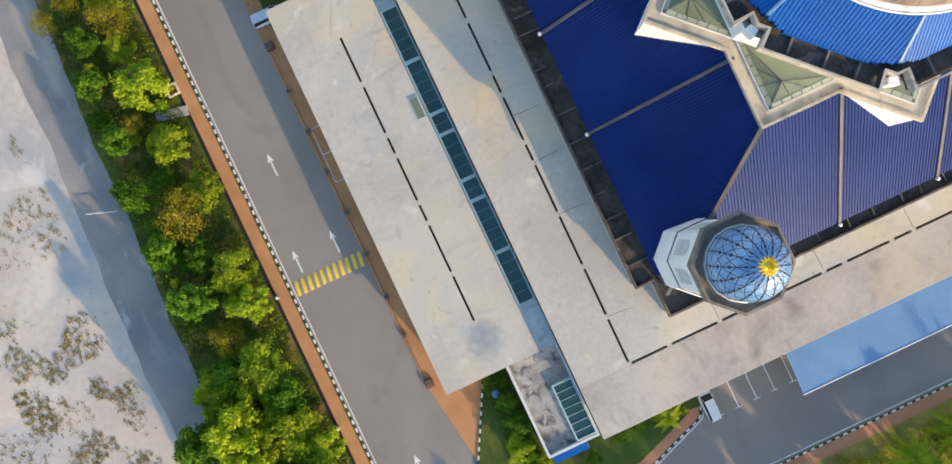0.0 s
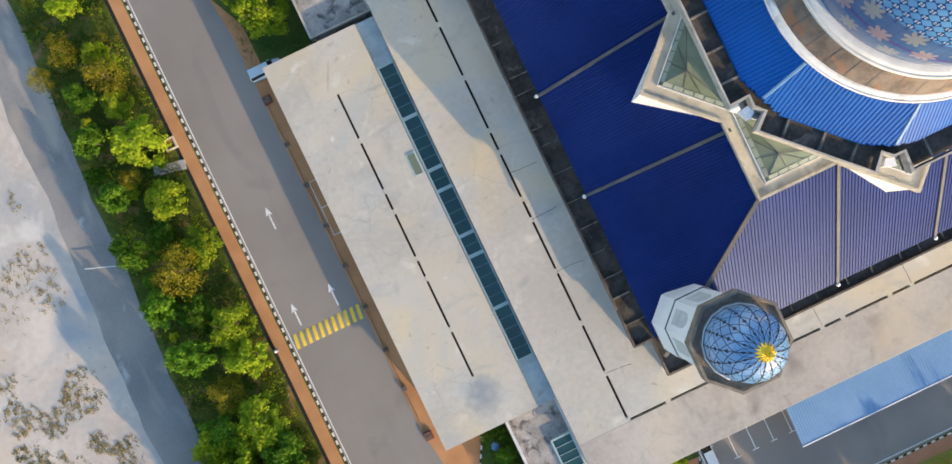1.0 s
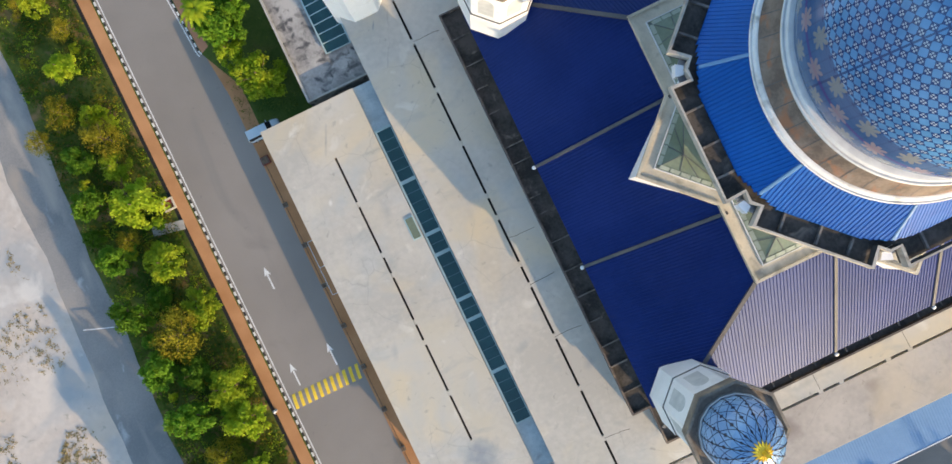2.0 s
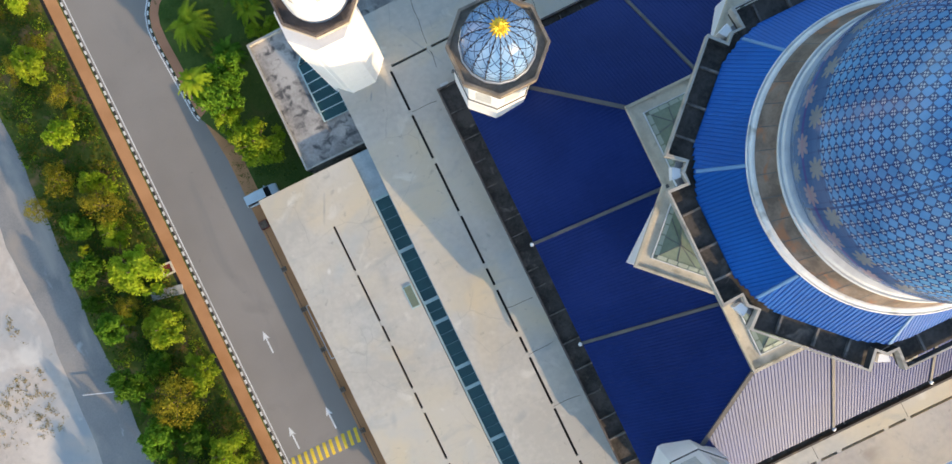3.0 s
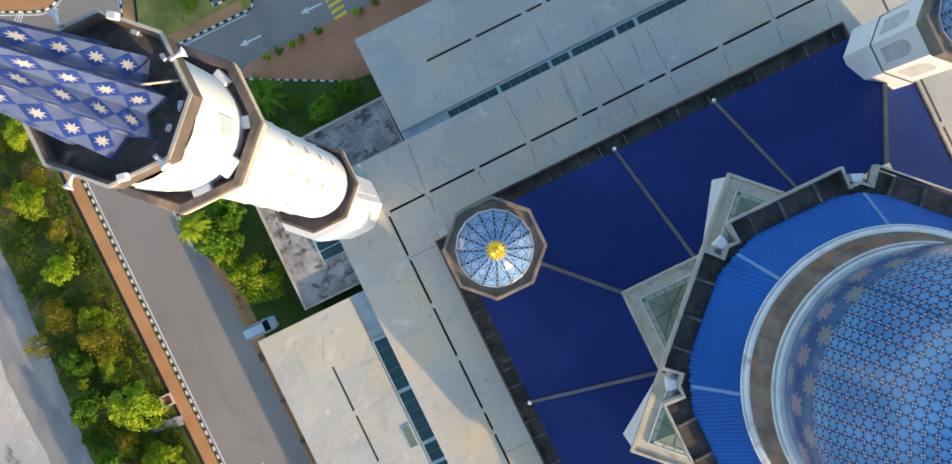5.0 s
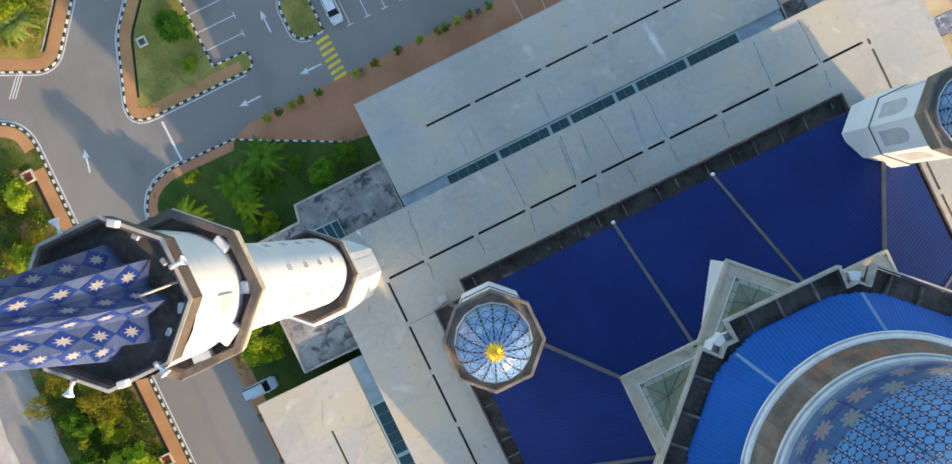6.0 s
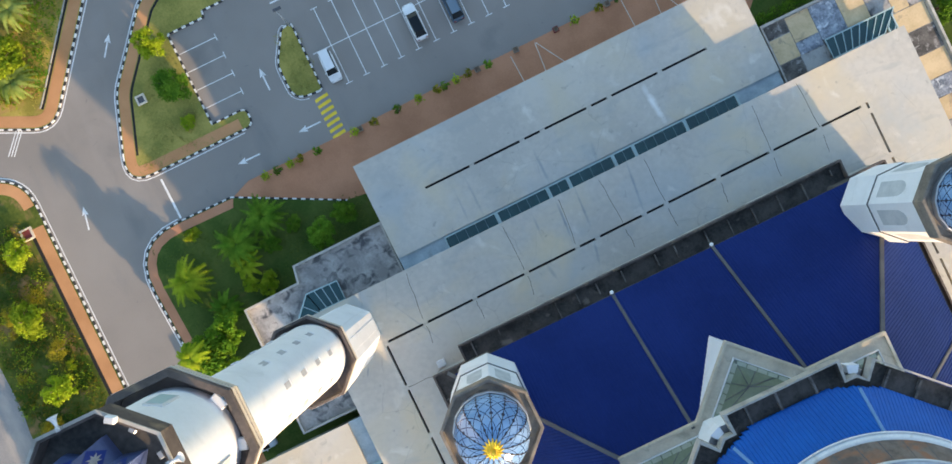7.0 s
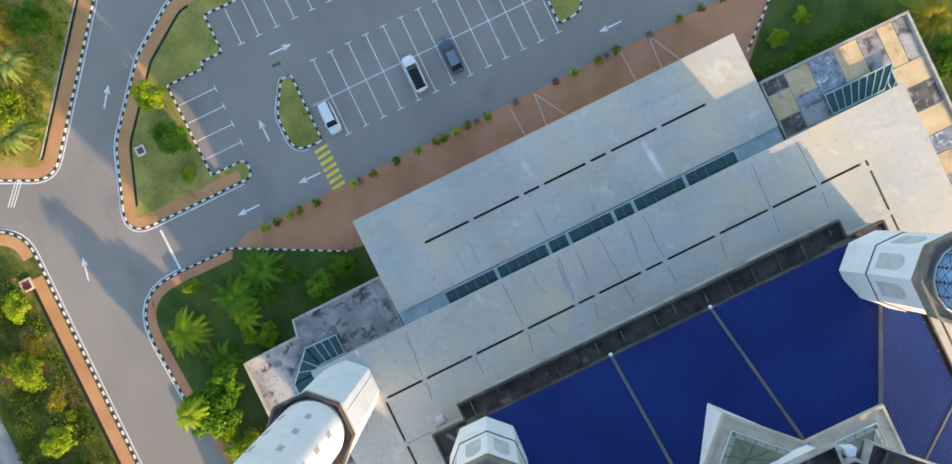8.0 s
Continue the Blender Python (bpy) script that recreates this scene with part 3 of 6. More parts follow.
for c, cut in ((-0.7, (-30.6, -24.7, -18.45, -11.95, -5.55, -3.0, 2.85, 5.55, 12.1, 18.7, 24.7, 30.2)),):
    for q in cut:
        part("bridge", box(B(), c + q - 0.3, c + q + 0.3, 29.3 + 0.0125 * (q + 31), 29.9 + 0.0125 * (q + 31), ZI - 0.5, ZI - 0.004), CONCRETE, arcade)
        part("bridge", box(B(), c + q - 0.3, c + q + 0.3, -31.45, -31.05, ZI - 0.5, ZI - 0.004), CONCRETE, arcade)
        part("bridge", box(B(), -30.7, -30.1, c + q - 0.3, c + q + 0.3, ZI - 0.5, ZI - 0.004), CONCRETE, arcade)
        part("bridge", box(B(), 29.7, 30.15, c + q - 0.3, c + q + 0.3, ZI - 0.5, ZI - 0.004), CONCRETE, arcade)


def wing(name, m, g0=0.25, g1=2.0, d=14.1):
    """A lower flat roof along one side: x along it, y outward from the hall, origin at the arcade's edge."""
    w = thing(name, "lower flat concrete wing roof with slots and a teal glass strip", "roof", kind="structure")
    w.matrix_basis = m
    h = 24.5
    part("wall", box(B(), -h + 0.7, h - 0.7, 0.3, d - 0.7, 0, ZO - 0.46), GREY, w)
    # black sheet under the slot, its shade painted rather than cast
    part("slot_floor", box(B(), -18.08, 18.08, 7.0, 8.1, ZO - 0.45, ZO - 0.405), BLACK, w, "near-black slot floor with its shade painted in")
    bm = box(B(), -h, h, 7.70, d, ZO - 0.4, ZO)
    box(bm, -h, h, g1 + 0.3, 7.42, ZO - 0.4, ZO)
    box(bm, -h, -18.1, 7.42, 7.70, ZO - 0.4, ZO)
    box(bm, 18.1, h, 7.42, 7.70, ZO - 0.4, ZO)
    part("roof_slab", bm, CONCRETE, w)
    for q in (-12.1, -5.6, -3.0, 3.0, 5.6, 12.1):
        part("bridge", box(B(), q - 0.3, q + 0.3, 7.42, 7.70, ZO - 0.4, ZO - 0.004), CONCRETE, w)
    part("valley_slab", box(B(), -h, h, g0 - 0.25, g1 + 0.3, ZO - 0.7, ZO - 0.3), VALLEY, w)
    for x0, x1 in ((-18.6, -12.3), (-11.9, -5.7), (-5.3, -3.1), (-2.7, 2.7), (3.1, 5.3), (5.7, 11.9), (12.3, 18.6)):
        bm = box(B(), x0, x1, g1, g1 + 0.16, ZO - 0.3, ZO + 0.02)
        box(bm, x0, x1, g0 - 0.1, g0, ZO - 0.3, ZO + 0.02)
        box(bm, x1 + 0.1, x1 + 0.3, g0 - 0.1, g1 + 0.16, ZO - 0.3, ZO - 0.02)
        box(bm, x0 - 0.1, x0, g0 - 0.1, g1 + 0.16, ZO - 0.3, ZO + 0.02)
        box(bm, x1, x1 + 0.1, g0 - 0.1, g1 + 0.16, ZO - 0.3, ZO + 0.02)
        n = max(1, round((x1 - x0) / 1.25))
        g = part("skylight", bm, GREEN_FRAME, w, "teal glass roof strip in pale green frames")
        bars = B()
        for k in range(1, n):
            xx = x0 + (x1 - x0) * k / n
            box(bars, xx - 0.035, xx + 0.035, g0, g1, ZO - 0.12, ZO - 0.06)
        if n > 1:
            part("glazing_bar", bars, DULL_FRAME, g, "dull teal glazing bars")
        for k in range(n):
            xa, xb = x0 + (x1 - x0) * k / n, x0 + (x1 - x0) * (k + 1) / n
            part("pane", box(B(), xa + 0.02, xb - 0.02, g0, g1, ZO - 0.16 - 0.012 * (k % 3), ZO - 0.11 - 0.006 * (k % 3)), SKYLIGHT, g, "dark teal pane")
    return w


wing("wing_roof", Matrix.Translation((-36.65, -1.6, 0)) @ pose(0, 0, 0, 0, 0, 90))
wing("wing_roof", pose(-0.7, 36.2, 0, 0, 0, 0.6), -0.1, 1.3, 13.5)
BLUISH = mat("blue_grey_slab", (0.13, 0.15, 0.18), (0.34, 0.37, 0.42), 0.7, big=1.0, fine=4, stain=(0.58, 0.60, 0.63), stain_scale=1.4, stain_edge=(0.55, 0.68), bump=0.15)
DAMP_SLAB = mat("dark_slab", (0.06, 0.055, 0.05), (0.16, 0.145, 0.13), 0.85, big=0.8, fine=4, stain=(0.38, 0.36, 0.34), stain_scale=1.3, stain_edge=(0.55, 0.7), bump=0.15)
SANDSTONE = mat("ochre_slab", (0.54, 0.40, 0.22), (0.68, 0.52, 0.31), 0.85, big=0.4, fine=4, stain=(0.25, 0.2, 0.15), stain_scale=0.7, stain_edge=(0.58, 0.75), bump=0.15)
def corner_roof(outline, inner, label):
    a = thing("corner_roof", label, "roof", kind="structure")
    part("roof_slab", prism(B(), outline, 0, 4.0), ANNEX, a)
    part("parapet", ring_wall(B(), outline, inner, 4.0, 4.5), COPING, a, "grey concrete parapet")
    return a


def roof_glass(a, outer, inner, splits):
    """A glass strip between two matching edges, with bars across it and a pale frame."""
    f = B()
    for edge in (outer, inner):
        for p, q in zip(edge, edge[1:]):
            strip(f, p, q, 0.16, 4.4, 0.16)
    for (p0, p1, q0, q1, n) in zip(outer, outer[1:], inner, inner[1:], splits):
        for i in range(n + 1):
            strip(f, Vector(p0).lerp(Vector(p1), i / n), Vector(q0).lerp(Vector(q1), i / n), 0.09, 4.45, 0.07)
    g = part("skylight", f, GREEN_FRAME, a, "teal glass roof strip in pale green frames")
    for (p0, p1, q0, q1, n) in zip(outer, outer[1:], inner, inner[1:], splits):
        for i in range(n):
            edge = [Vector(p0).lerp(Vector(p1), i / n), Vector(p0).lerp(Vector(p1), (i + 1) / n), Vector(q0).lerp(Vector(q1), (i + 1) / n), Vector(q0).lerp(Vector(q1), i / n)]
            part("pane", prism(B(), edge, 4.38 - 0.008 * (i % 3), 4.44 - 0.006 * (i % 3)), SKYLIGHT, g, "dark teal pane")


nw = corner_roof([(-44.4, 23.8), (-36.65, 23.8), (-36.65, 35.8), (-25.4, 35.8), (-25.4, 42.4), (-36.9, 42.2), (-37.3, 40.2), (-44.3, 40.0)],
                 [(-44.15, 24.0), (-36.8, 24.0), (-36.8, 35.9), (-25.6, 35.9), (-25.6, 42.15), (-36.7, 41.95), (-37.1, 39.95), (-44.05, 39.75)], "low mottled grey concrete corner roof beside the minaret")
roof_glass(nw, [(-33.0, 38.4), (-36.9, 38.5), (-39.95, 35.2), (-39.95, 28.0)], [(-33.0, 36.0), (-36.2, 36.0), (-36.85, 35.4), (-36.85, 28.0)], (4, 3, 6))
ne = corner_roof([(24.3, 36.2), (37.4, 36.2), (37.4, 21.0), (43.4, 21.0), (43.4, 43.6), (24.3, 43.6)],
                 [(24.5, 36.3), (37.5, 36.3), (37.5, 21.2), (43.1, 21.2), (43.1, 43.3), (24.5, 43.3)], "low patchwork corner roof of ochre and dark slabs")
roof_glass(ne, [(30.5, 38.9), (39.3, 38.9)], [(30.5, 36.5), (37.0, 36.5)], (8,))
roof_glass(ne, [(38.7, 38.3), (38.7, 22.0)], [(37.7, 37.0), (37.7, 22.0)], (12,))
for x0, x1, y0, y1, m in ((24.6, 27.4, 41.6, 43.2, DAMP_SLAB), (24.6, 27.4, 38.5, 41.5, SANDSTONE), (24.6, 27.3, 36.4, 38.4, DAMP_SLAB), (27.5, 30.4, 40.1, 43.2, SANDSTONE), (27.5, 30.4, 38.5, 40.0, BLUISH), (27.4, 30.3, 36.4, 38.4, GREY),
                          (30.5, 33.7, 39.0, 43.2, BLUISH), (33.8, 36.7, 39.0, 43.2, SANDSTONE), (36.8, 39.3, 39.0, 43.2, ANNEX), (39.4, 41.3, 38.2, 43.2, SANDSTONE), (41.4, 43.0, 38.2, 43.2, ANNEX), (38.9, 43.0, 35.4, 38.1, SANDSTONE),
                          (38.9, 43.0, 32.4, 35.3, DAMP_SLAB), (38.9, 43.0, 29.3, 32.3, SANDSTONE), (38.9, 43.0, 27.0, 29.2, BLUISH), (38.9, 43.0, 24.2, 26.9, SANDSTONE), (38.9, 43.0, 21.3, 24.1, ANNEX)):
    part("roof_panel", box(B(), x0, x1, y0, y1, 4.0, 4.06), m, ne)
sw = thing("corner_roof", "low stained concrete corner roof with parapet and glass strip", "roof", kind="structure")
part("roof_slab", box(B(), -43.2, -36.65, -38.0, -25.8, 0, 4.0), ANNEX, sw)
part("parapet", ring_wall(B(), rect(-43.25, -36.66, -38.1, -26.0), rect(-42.95, -36.9, -37.8, -26.2), 4.0, 4.5), PANEL, sw, "pale painted parapet")
f = ring_wall(B(), rect(-39.4, -36.88, -37.7, -30.5), rect(-39.2, -37.0, -37.5, -30.7), 4.0, 4.55)
for i in range(1, 7):
    box(f, -39.2, -37.0, -37.6 + i - 0.03, -37.6 + i + 0.03, 4.45, 4.5)
g = part("skylight", f, GREEN_FRAME, sw, "teal glass roof strip in pale green frames")
for i in range(7):
    part("pane", box(B(), -39.22, -36.98, -37.58 + i, -36.62 + i, 4.4, 4.44 - 0.006 * (i % 3)), SKYLIGHT, g, "dark teal pane")

# thin sheet added over the south strip to dim it
part("south_roof_sheet", box(B(), -36.5, 37.3, -37.6, -31.42, ZI, ZI + 0.012), CONCRETE_S, arcade, "duller pinkish sheet over the south roof strip")
# expansion joints and cracks in the arcade roof
joints = B()
rj = random.Random(8)
for q in (-24.7, -18.45, -11.95, -5.55, 0.2, 5.55, 12.1, 18.7, 24.7):
    for a, b in (((q - 0.7, 29.4), (q - 0.7 + rj.uniform(-0.3, 0.3), 27.25)), ((q - 0.7, 30.3), (q - 0.7 + rj.uniform(-0.5, 0.5), 35.7)), ((-30.35, q - 0.7), (-27.25, q - 0.7 + rj.uniform(-0.3, 0.3))), ((q - 0.7, -31.05), (q - 0.7, -27.25))):
        if rj.random() < 0.8:
            pts = [Vector(a).lerp(Vector(b), t / 4) + Vector((rj.uniform(-0.08, 0.08), rj.uniform(-0.08, 0.08))) for t in range(5)]
            for p, r in zip(pts, pts[1:]):
                strip(joints, p, r, 0.055, ZI, 0.004)
part("joint", joints, DARK, arcade, "thin dark roof joints")

# ---- prayer hall ----
hall = thing("prayer_hall", "prayer hall with navy ribbed metal hip roof and dark gutters", "building", kind="structure")
cross = [(-26.7, -23.4), (-24.7, -23.4), (-24.7, -27.7), (24.7, -27.7), (24.7, -23.4), (27.2, -23.4),
         (27.2, 24.4), (22.9, 24.4), (22.9, 26.5), (-22.9, 26.25), (-22.9, 24.4), (-26.8, 24.4)]
part("wall", prism(B(), [(x * 0.99, y * 0.99) for x, y in cross], 0, 9.9), GREY, hall)
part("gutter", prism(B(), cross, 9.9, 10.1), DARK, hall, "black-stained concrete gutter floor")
part("parapet", ring_wall(B(), cross, [(x * 0.992, y * 0.992) for x, y in cross], 10.1, 10.6), BALCONY, hall, "weathered concrete parapet")
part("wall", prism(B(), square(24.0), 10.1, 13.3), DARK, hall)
for k in range(4):
    for i in range(15):
        x = -21.0 + 3.0 * i + re.uniform(-0.6, 0.6)
        part("gutter_rib", box(B(), x - re.uniform(0.04, 0.08), x + re.uniform(0.04, 0.08), (-27.2, -26.7, -25.9, -26.5)[k], -24.05 - re.choice((0, 0, 0.5, 1.2)), 10.1, 10.2 + re.uniform(0.05, 0.3)), GUTTER_RIB, hall, m=pose(0, 0, 0, 0, 0, 90 * k))
EAVE, ZE, SLOPE = 24.7, 13.6, 0.80
STAR_R, STAR_Z = 18.4, 23.3


def roof_z(d):
    return ZE + (EAVE - d) * SLOPE


for k in range(4):
    out = (25.7, 24.8, 24.6, 24.8)[k]  # the eave of each side
    # one ribbed plane: narrow raised ribs between flat pans run up the slope
    bm = B()
    n, inner = 150, 12.75
    lo, hi = [], []
    for i in range(n):
        for q, wave in ((0.0, 0.042), (0.48, 0.042), (0.60, -0.048), (0.88, -0.048)):
            x = -EAVE + 2 * EAVE * (i + q) / n
            dd = max(inner, abs(x))
            edge = out if abs(x) < 22.4 else 24.3
            lo.append(bm.verts.new((x, -edge, roof_z(edge) + wave)))
            dd = min(dd, edge)
            hi.append(bm.verts.new((x, -dd, roof_z(dd) + wave)))
    for i in range(len(lo) - 1):
        bm.faces.new((lo[i], lo[i + 1], hi[i + 1], hi[i]))
    r = part("roof_plane", bm, BLUE, hall, "navy ribbed metal roofing", pose(0, 0, 0, 0, 0, 90 * k))
    for x in ((-5.1, 6.1), (-5.6, 5.6), (-5.5, 5.85), (-5.1, 6.3))[k]:
        a, b = Vector((x, -out - 0.2, roof_z(out + 0.2) + 0.05)), Vector((x, -12.6, roof_z(12.6) + 0.05))
        bm = B()
        vs = [bm.verts.new(p + Vector((dx, 0, dz))) for p in (a, b) for dx, dz in ((-0.17, 0), (0.17, 0), (0.15, 0.16), (-0.15, 0.16))]
        for f in ((0, 1, 2, 3), (7, 6, 5, 4), (3, 2, 6, 7), (0, 3, 7, 4), (1, 5, 6, 2)):
            bm.faces.new([vs[i] for i in f])
        part("batten", bm, BATTEN, hall, "grey roof batten", pose(0, 0, 0, 0, 0, 90 * k))
        cap = lathe(B(), [(0.07, 0), (0.07, 0.3), (0.2, 0.32), (0.22, 0.42), (0.12, 0.52), (0, 0.54)], 12)
        part("vent_cap", cap, WHITE, hall, "small white pipe cap", pose(0, 0, 0, 0, 0, 90 * k) @ pose(x, -out - 0.25, roof_z(out) - 0.3))
    bm = B()
    a, b = Vector((-EAVE, -EAVE, ZE + 0.05)), Vector((-12.8, -12.8, roof_z(12.8) + 0.05))
    vs = [bm.verts.new(p + Vector((dx, -dx, dz))) for p in (a, b) for dx, dz in ((-0.13, 0), (0.13, 0), (0.13, 0.2), (-0.13, 0.2))]
    for f in ((0, 1, 2, 3), (7, 6, 5, 4), (3, 2, 6, 7), (0, 3, 7, 4), (1, 5, 6, 2)):
        bm.faces.new([vs[i] for i in f])
    part("hip_cap", bm, BATTEN, hall, "grey hip capping", pose(0, 0, 0, 0, 0, 90 * k))


def star(r, turn=0.0):
    rin = r * math.cos(radians(45)) / math.cos(radians(22.5))
    return [((r if i % 2 == 0 else rin) * math.cos(radians(turn + 22.5 * i)), (r if i % 2 == 0 else rin) * math.sin(radians(turn + 22.5 * i))) for i in range(16)]


part("star_wall", prism(B(), star(STAR_R - 0.3), 13, STAR_Z - 0.3), WHITE, hall, "white rendered eight-pointed star wall")
part("star_roof", prism(B(), star(STAR_R), STAR_Z - 0.3, STAR_Z), STARSTONE, hall, "cream stone eight-pointed star roof")
part("star_parapet", ring_wall(B(), star(STAR_R + 0.06), star(STAR_R - 0.28), STAR_Z - 0.2, STAR_Z + 0.22), STARSTONE, hall, "cream stone coping")
for k in range(8):
    rt, w, zt = STAR_R - 1.75, 5.2, STAR_Z + 0.12
    g = B()
    apex = g.verts.new((rt - 2.6, 0, zt + 0.55))
    base = [g.verts.new(p) for p in ((rt, 0, zt), (rt - w, w, zt), (rt - w, -w, zt))]
    for a, b in ((0, 1), (1, 2), (2, 0)):
        g.faces.new((base[a], base[b], apex))
    sk = part("star_skylight", g, STARGLASS, hall, "olive triangular glass skylight", pose(0, 0, 0, 0, 0, 45 * k))
    f = B()
    for o, i, z1 in ((0.12, 0.0, 0.2),):
        ring_wall(f, [(rt + o, 0), (rt - w - o * 0.4, w + o * 1.4), (rt - w - o * 0.4, -w - o * 1.4)], [(rt + i, 0), (rt - w - i * 0.4, w + i * 1.4), (rt - w - i * 0.4, -w - i * 1.4)], STAR_Z - 0.02, STAR_Z + z1)
    part("skylight_frame", f, PANEL, sk, "pale metal skylight frame")
    bars = B()
    top = Vector((rt - 2.6, 0, zt + 0.56))
    for q in (0.0, 0.3, 0.6, 1.0):
        for sg in ((-1, 1) if q else (1,)):
            p = Vector((rt - w * q, sg * w * q, zt + 0.01))
            d = (top - p).normalized().cross(Vector((0, 0, 1))).normalized() * 0.03
            lo = [bars.verts.new(v) for v in (p - d, p + d, top + d, top - d)]
            hi = [bars.verts.new(v.co + Vector((0, 0, 0.04))) for v in lo]
            bars.faces.new(hi)
            for i in range(4):
                bars.faces.new((lo[i], lo[(i + 1) % 4], hi[(i + 1) % 4], hi[i]))
    part("glazing_bar", bars, BATTEN, sk)
    # a row of short pale panes along both outer edges
    for sg in (-1, 1):
        along, inward = Vector((-1, sg, 0)).normalized(), Vector((-1, -sg, 0)).normalized()
        for i in range(7):
            u0, u1 = 0.35 + i * 0.97, 0.35 + i * 0.97 + 0.86
            bm = B()
            lo = [bm.verts.new(Vector((rt, 0, zt + 0.02 + 0.3 * d)) + along * u + inward * d) for u, d in ((u0, 0.06), (u1, 0.06), (u1, 0.40), (u0, 0.40))]
            hi = [bm.verts.new(v.co + Vector((0, 0, 0.04))) for v in lo]
            bm.faces.new(hi if sg < 0 else hi[::-1])
            for j in range(4):
                bm.faces.new((lo[j], lo[(j + 1) % 4], hi[(j + 1) % 4], hi[j]))
            bmesh.ops.recalc_face_normals(bm, faces=bm.faces)
            part("border_pane", bm, BORDERGLASS, sk, "pale green border pane")

# drum and collar under the dome
CX, CY = 0.32, 0.38
AT = pose(CX, CY, 0)
part("drum_wall", lathe(B(), [(13.4, STAR_Z - 0.2), (13.4, 29.0), (15.4, 29.95)], 8, radians(22.5), False), WHITE, hall, m=AT)
OUT, INN = [], []
for k in range(8):
    t = radians(45 * k + 22.5)
    c, s = math.cos(t), math.sin(t)
    for a, h in ((16.1, -1.3), (14.5, -0.8), (14.9, 0.0), (14.5, 0.8), (16.1, 1.3)):
        OUT.append((a * c - h * s, a * s + h * c))
    for a, h in ((15.85, -1.5), (14.28, -0.94), (14.65, 0.0), (14.28, 0.94), (15.85, 1.5)):
        INN.append((a * c - h * s, a * s + h * c))
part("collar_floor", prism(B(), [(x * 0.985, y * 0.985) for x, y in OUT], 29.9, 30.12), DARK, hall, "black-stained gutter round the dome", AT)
part("collar_parapet", ring_wall(B(), OUT, INN, 30.25, 31.0, 1), [COPING, DARK], hall, "weathered stone parapet with notched corners", AT)
for k in range(8):
    for h in (-2.6, 0.4, 3.0):
        part("gutter_rib", box(B(), 13.0, 14.98, h - 0.09, h + 0.09, 30.12, 30.4), GUTTER_RIB, hall, m=AT @ pose(0, 0, 0, 0, 0, 45 * k))
    # ribs run square to each side; the eave steps back sheet by sheet towards the hips
    bm = B()
    n, half = 34, 5.45
    tan = math.tan(radians(22.5))
    for i in range(n):
        lo, hi = [], []
        for q, wave in ((0.0, 0.045), (0.6, 0.045), (0.7, -0.045), (0.9, -0.045), (1.0, 0.045)):
            y = -half + 2 * half * (i + q) / n
            yc = abs(-half + 2 * half * (i + 0.5) / n)
            xe = 13.45 - 0.13 * max(0, math.floor((yc - 3.1) / 0.5))
            xt = max(10.5, abs(y) / tan)
            if xt > xe:
                xt = xe
            lo.append(bm.verts.new((xe, y, 30.55 + (13.45 - xe) * 1.25 + wave)))
            hi.append(bm.verts.new((xt, y, 30.55 + (13.45 - xt) * 1.25 + wave)))
        for a in range(4):
            bm.faces.new((lo[a], lo[a + 1], hi[a + 1], hi[a]))
        fr = [bm.verts.new(v.co - Vector((0, 0, 0.25))) for v in lo]
        for a in range(4):
            bm.faces.new((fr[a], fr[a + 1], lo[a + 1], lo[a]))
    part("skirt_roof", bm, SKIRT, hall, "bright blue ribbed metal skirt roof", AT @ pose(0, 0, 0, 0, 0, 45 * k))
    bm = B()
    a, b = Vector((13.95, 0, 31.27)), Vector((11.4, 0, 34.22))
    vs = [bm.verts.new(p + Vector((0, dy, dz))) for p in (a, b) for dy, dz in ((-0.14, 0), (0.14, 0), (0.08, 0.1), (-0.08, 0.1))]
    for f in ((0, 1, 2, 3), (7, 6, 5, 4), (3, 2, 6, 7), (0, 3, 7, 4), (1, 5, 6, 2)):
        bm.faces.new([vs[i] for i in f])
    part("skirt_hip", bm, CANOPY, hall, "pale blue hip capping", AT @ pose(0, 0, 0, 0, 0, 45 * k + 22.5))
    bm = prism(B(), [(14.85, -0.35), (15.5, -0.5), (15.5, 0.5), (14.85, 0.35)], 29.6, 30.5)
    part("corner_block", bm, WHITE, hall, "white block in the notch", AT @ pose(0, 0, 0, 0, 0, 45 * k + 22.5))
RING = pose(0.42, 0.45, 0)
part("lower_cornice", lathe(B(), [(10.9, 33.9), (11.25, 34.05), (11.45, 34.3), (11.45, 34.42), (11.36, 34.46), (11.33, 34.4), (11.26, 34.4), (11.22, 34.55), (11.0, 34.62), (10.85, 34.6)], 128), CORNICE, hall, "white moulded ring cornice", RING)
part("drum_band", lathe(B(), [(10.92, 34.6), (10.72, 35.0), (10.15, 36.4), (10.1, 36.8)], 128), BROWNBAND, hall, "weathered brown drum band", RING)
part("upper_cornice", lathe(B(), [(10.0, 36.3), (10.2, 36.45), (10.3, 36.7), (10.28, 36.82), (10.17, 36.86), (10.13, 36.8), (10.06, 36.8), (10.02, 37.05), (9.93, 37.1), (9.1, 37.02)], 128), PANEL, hall, "white moulded ring cornice", RING)
for k in range(40):
    bm = B()
    row = [[bm.verts.new((r, y, z)) for y in (-0.035, 0.035)] for r, z in ((10.9, 34.66), (10.74, 35.0), (10.17, 36.4))]
    for p, q in zip(row, row[1:]):
        bm.faces.new((p[0], p[1], q[1], q[0]))
    part("band_joint", bm, BATTEN, hall, m=RING @ pose(0, 0, 0, 0, 0, 9 * k))
DOME_R, DOME_Z, DOME_H = 10.15, 40.2, 12.2
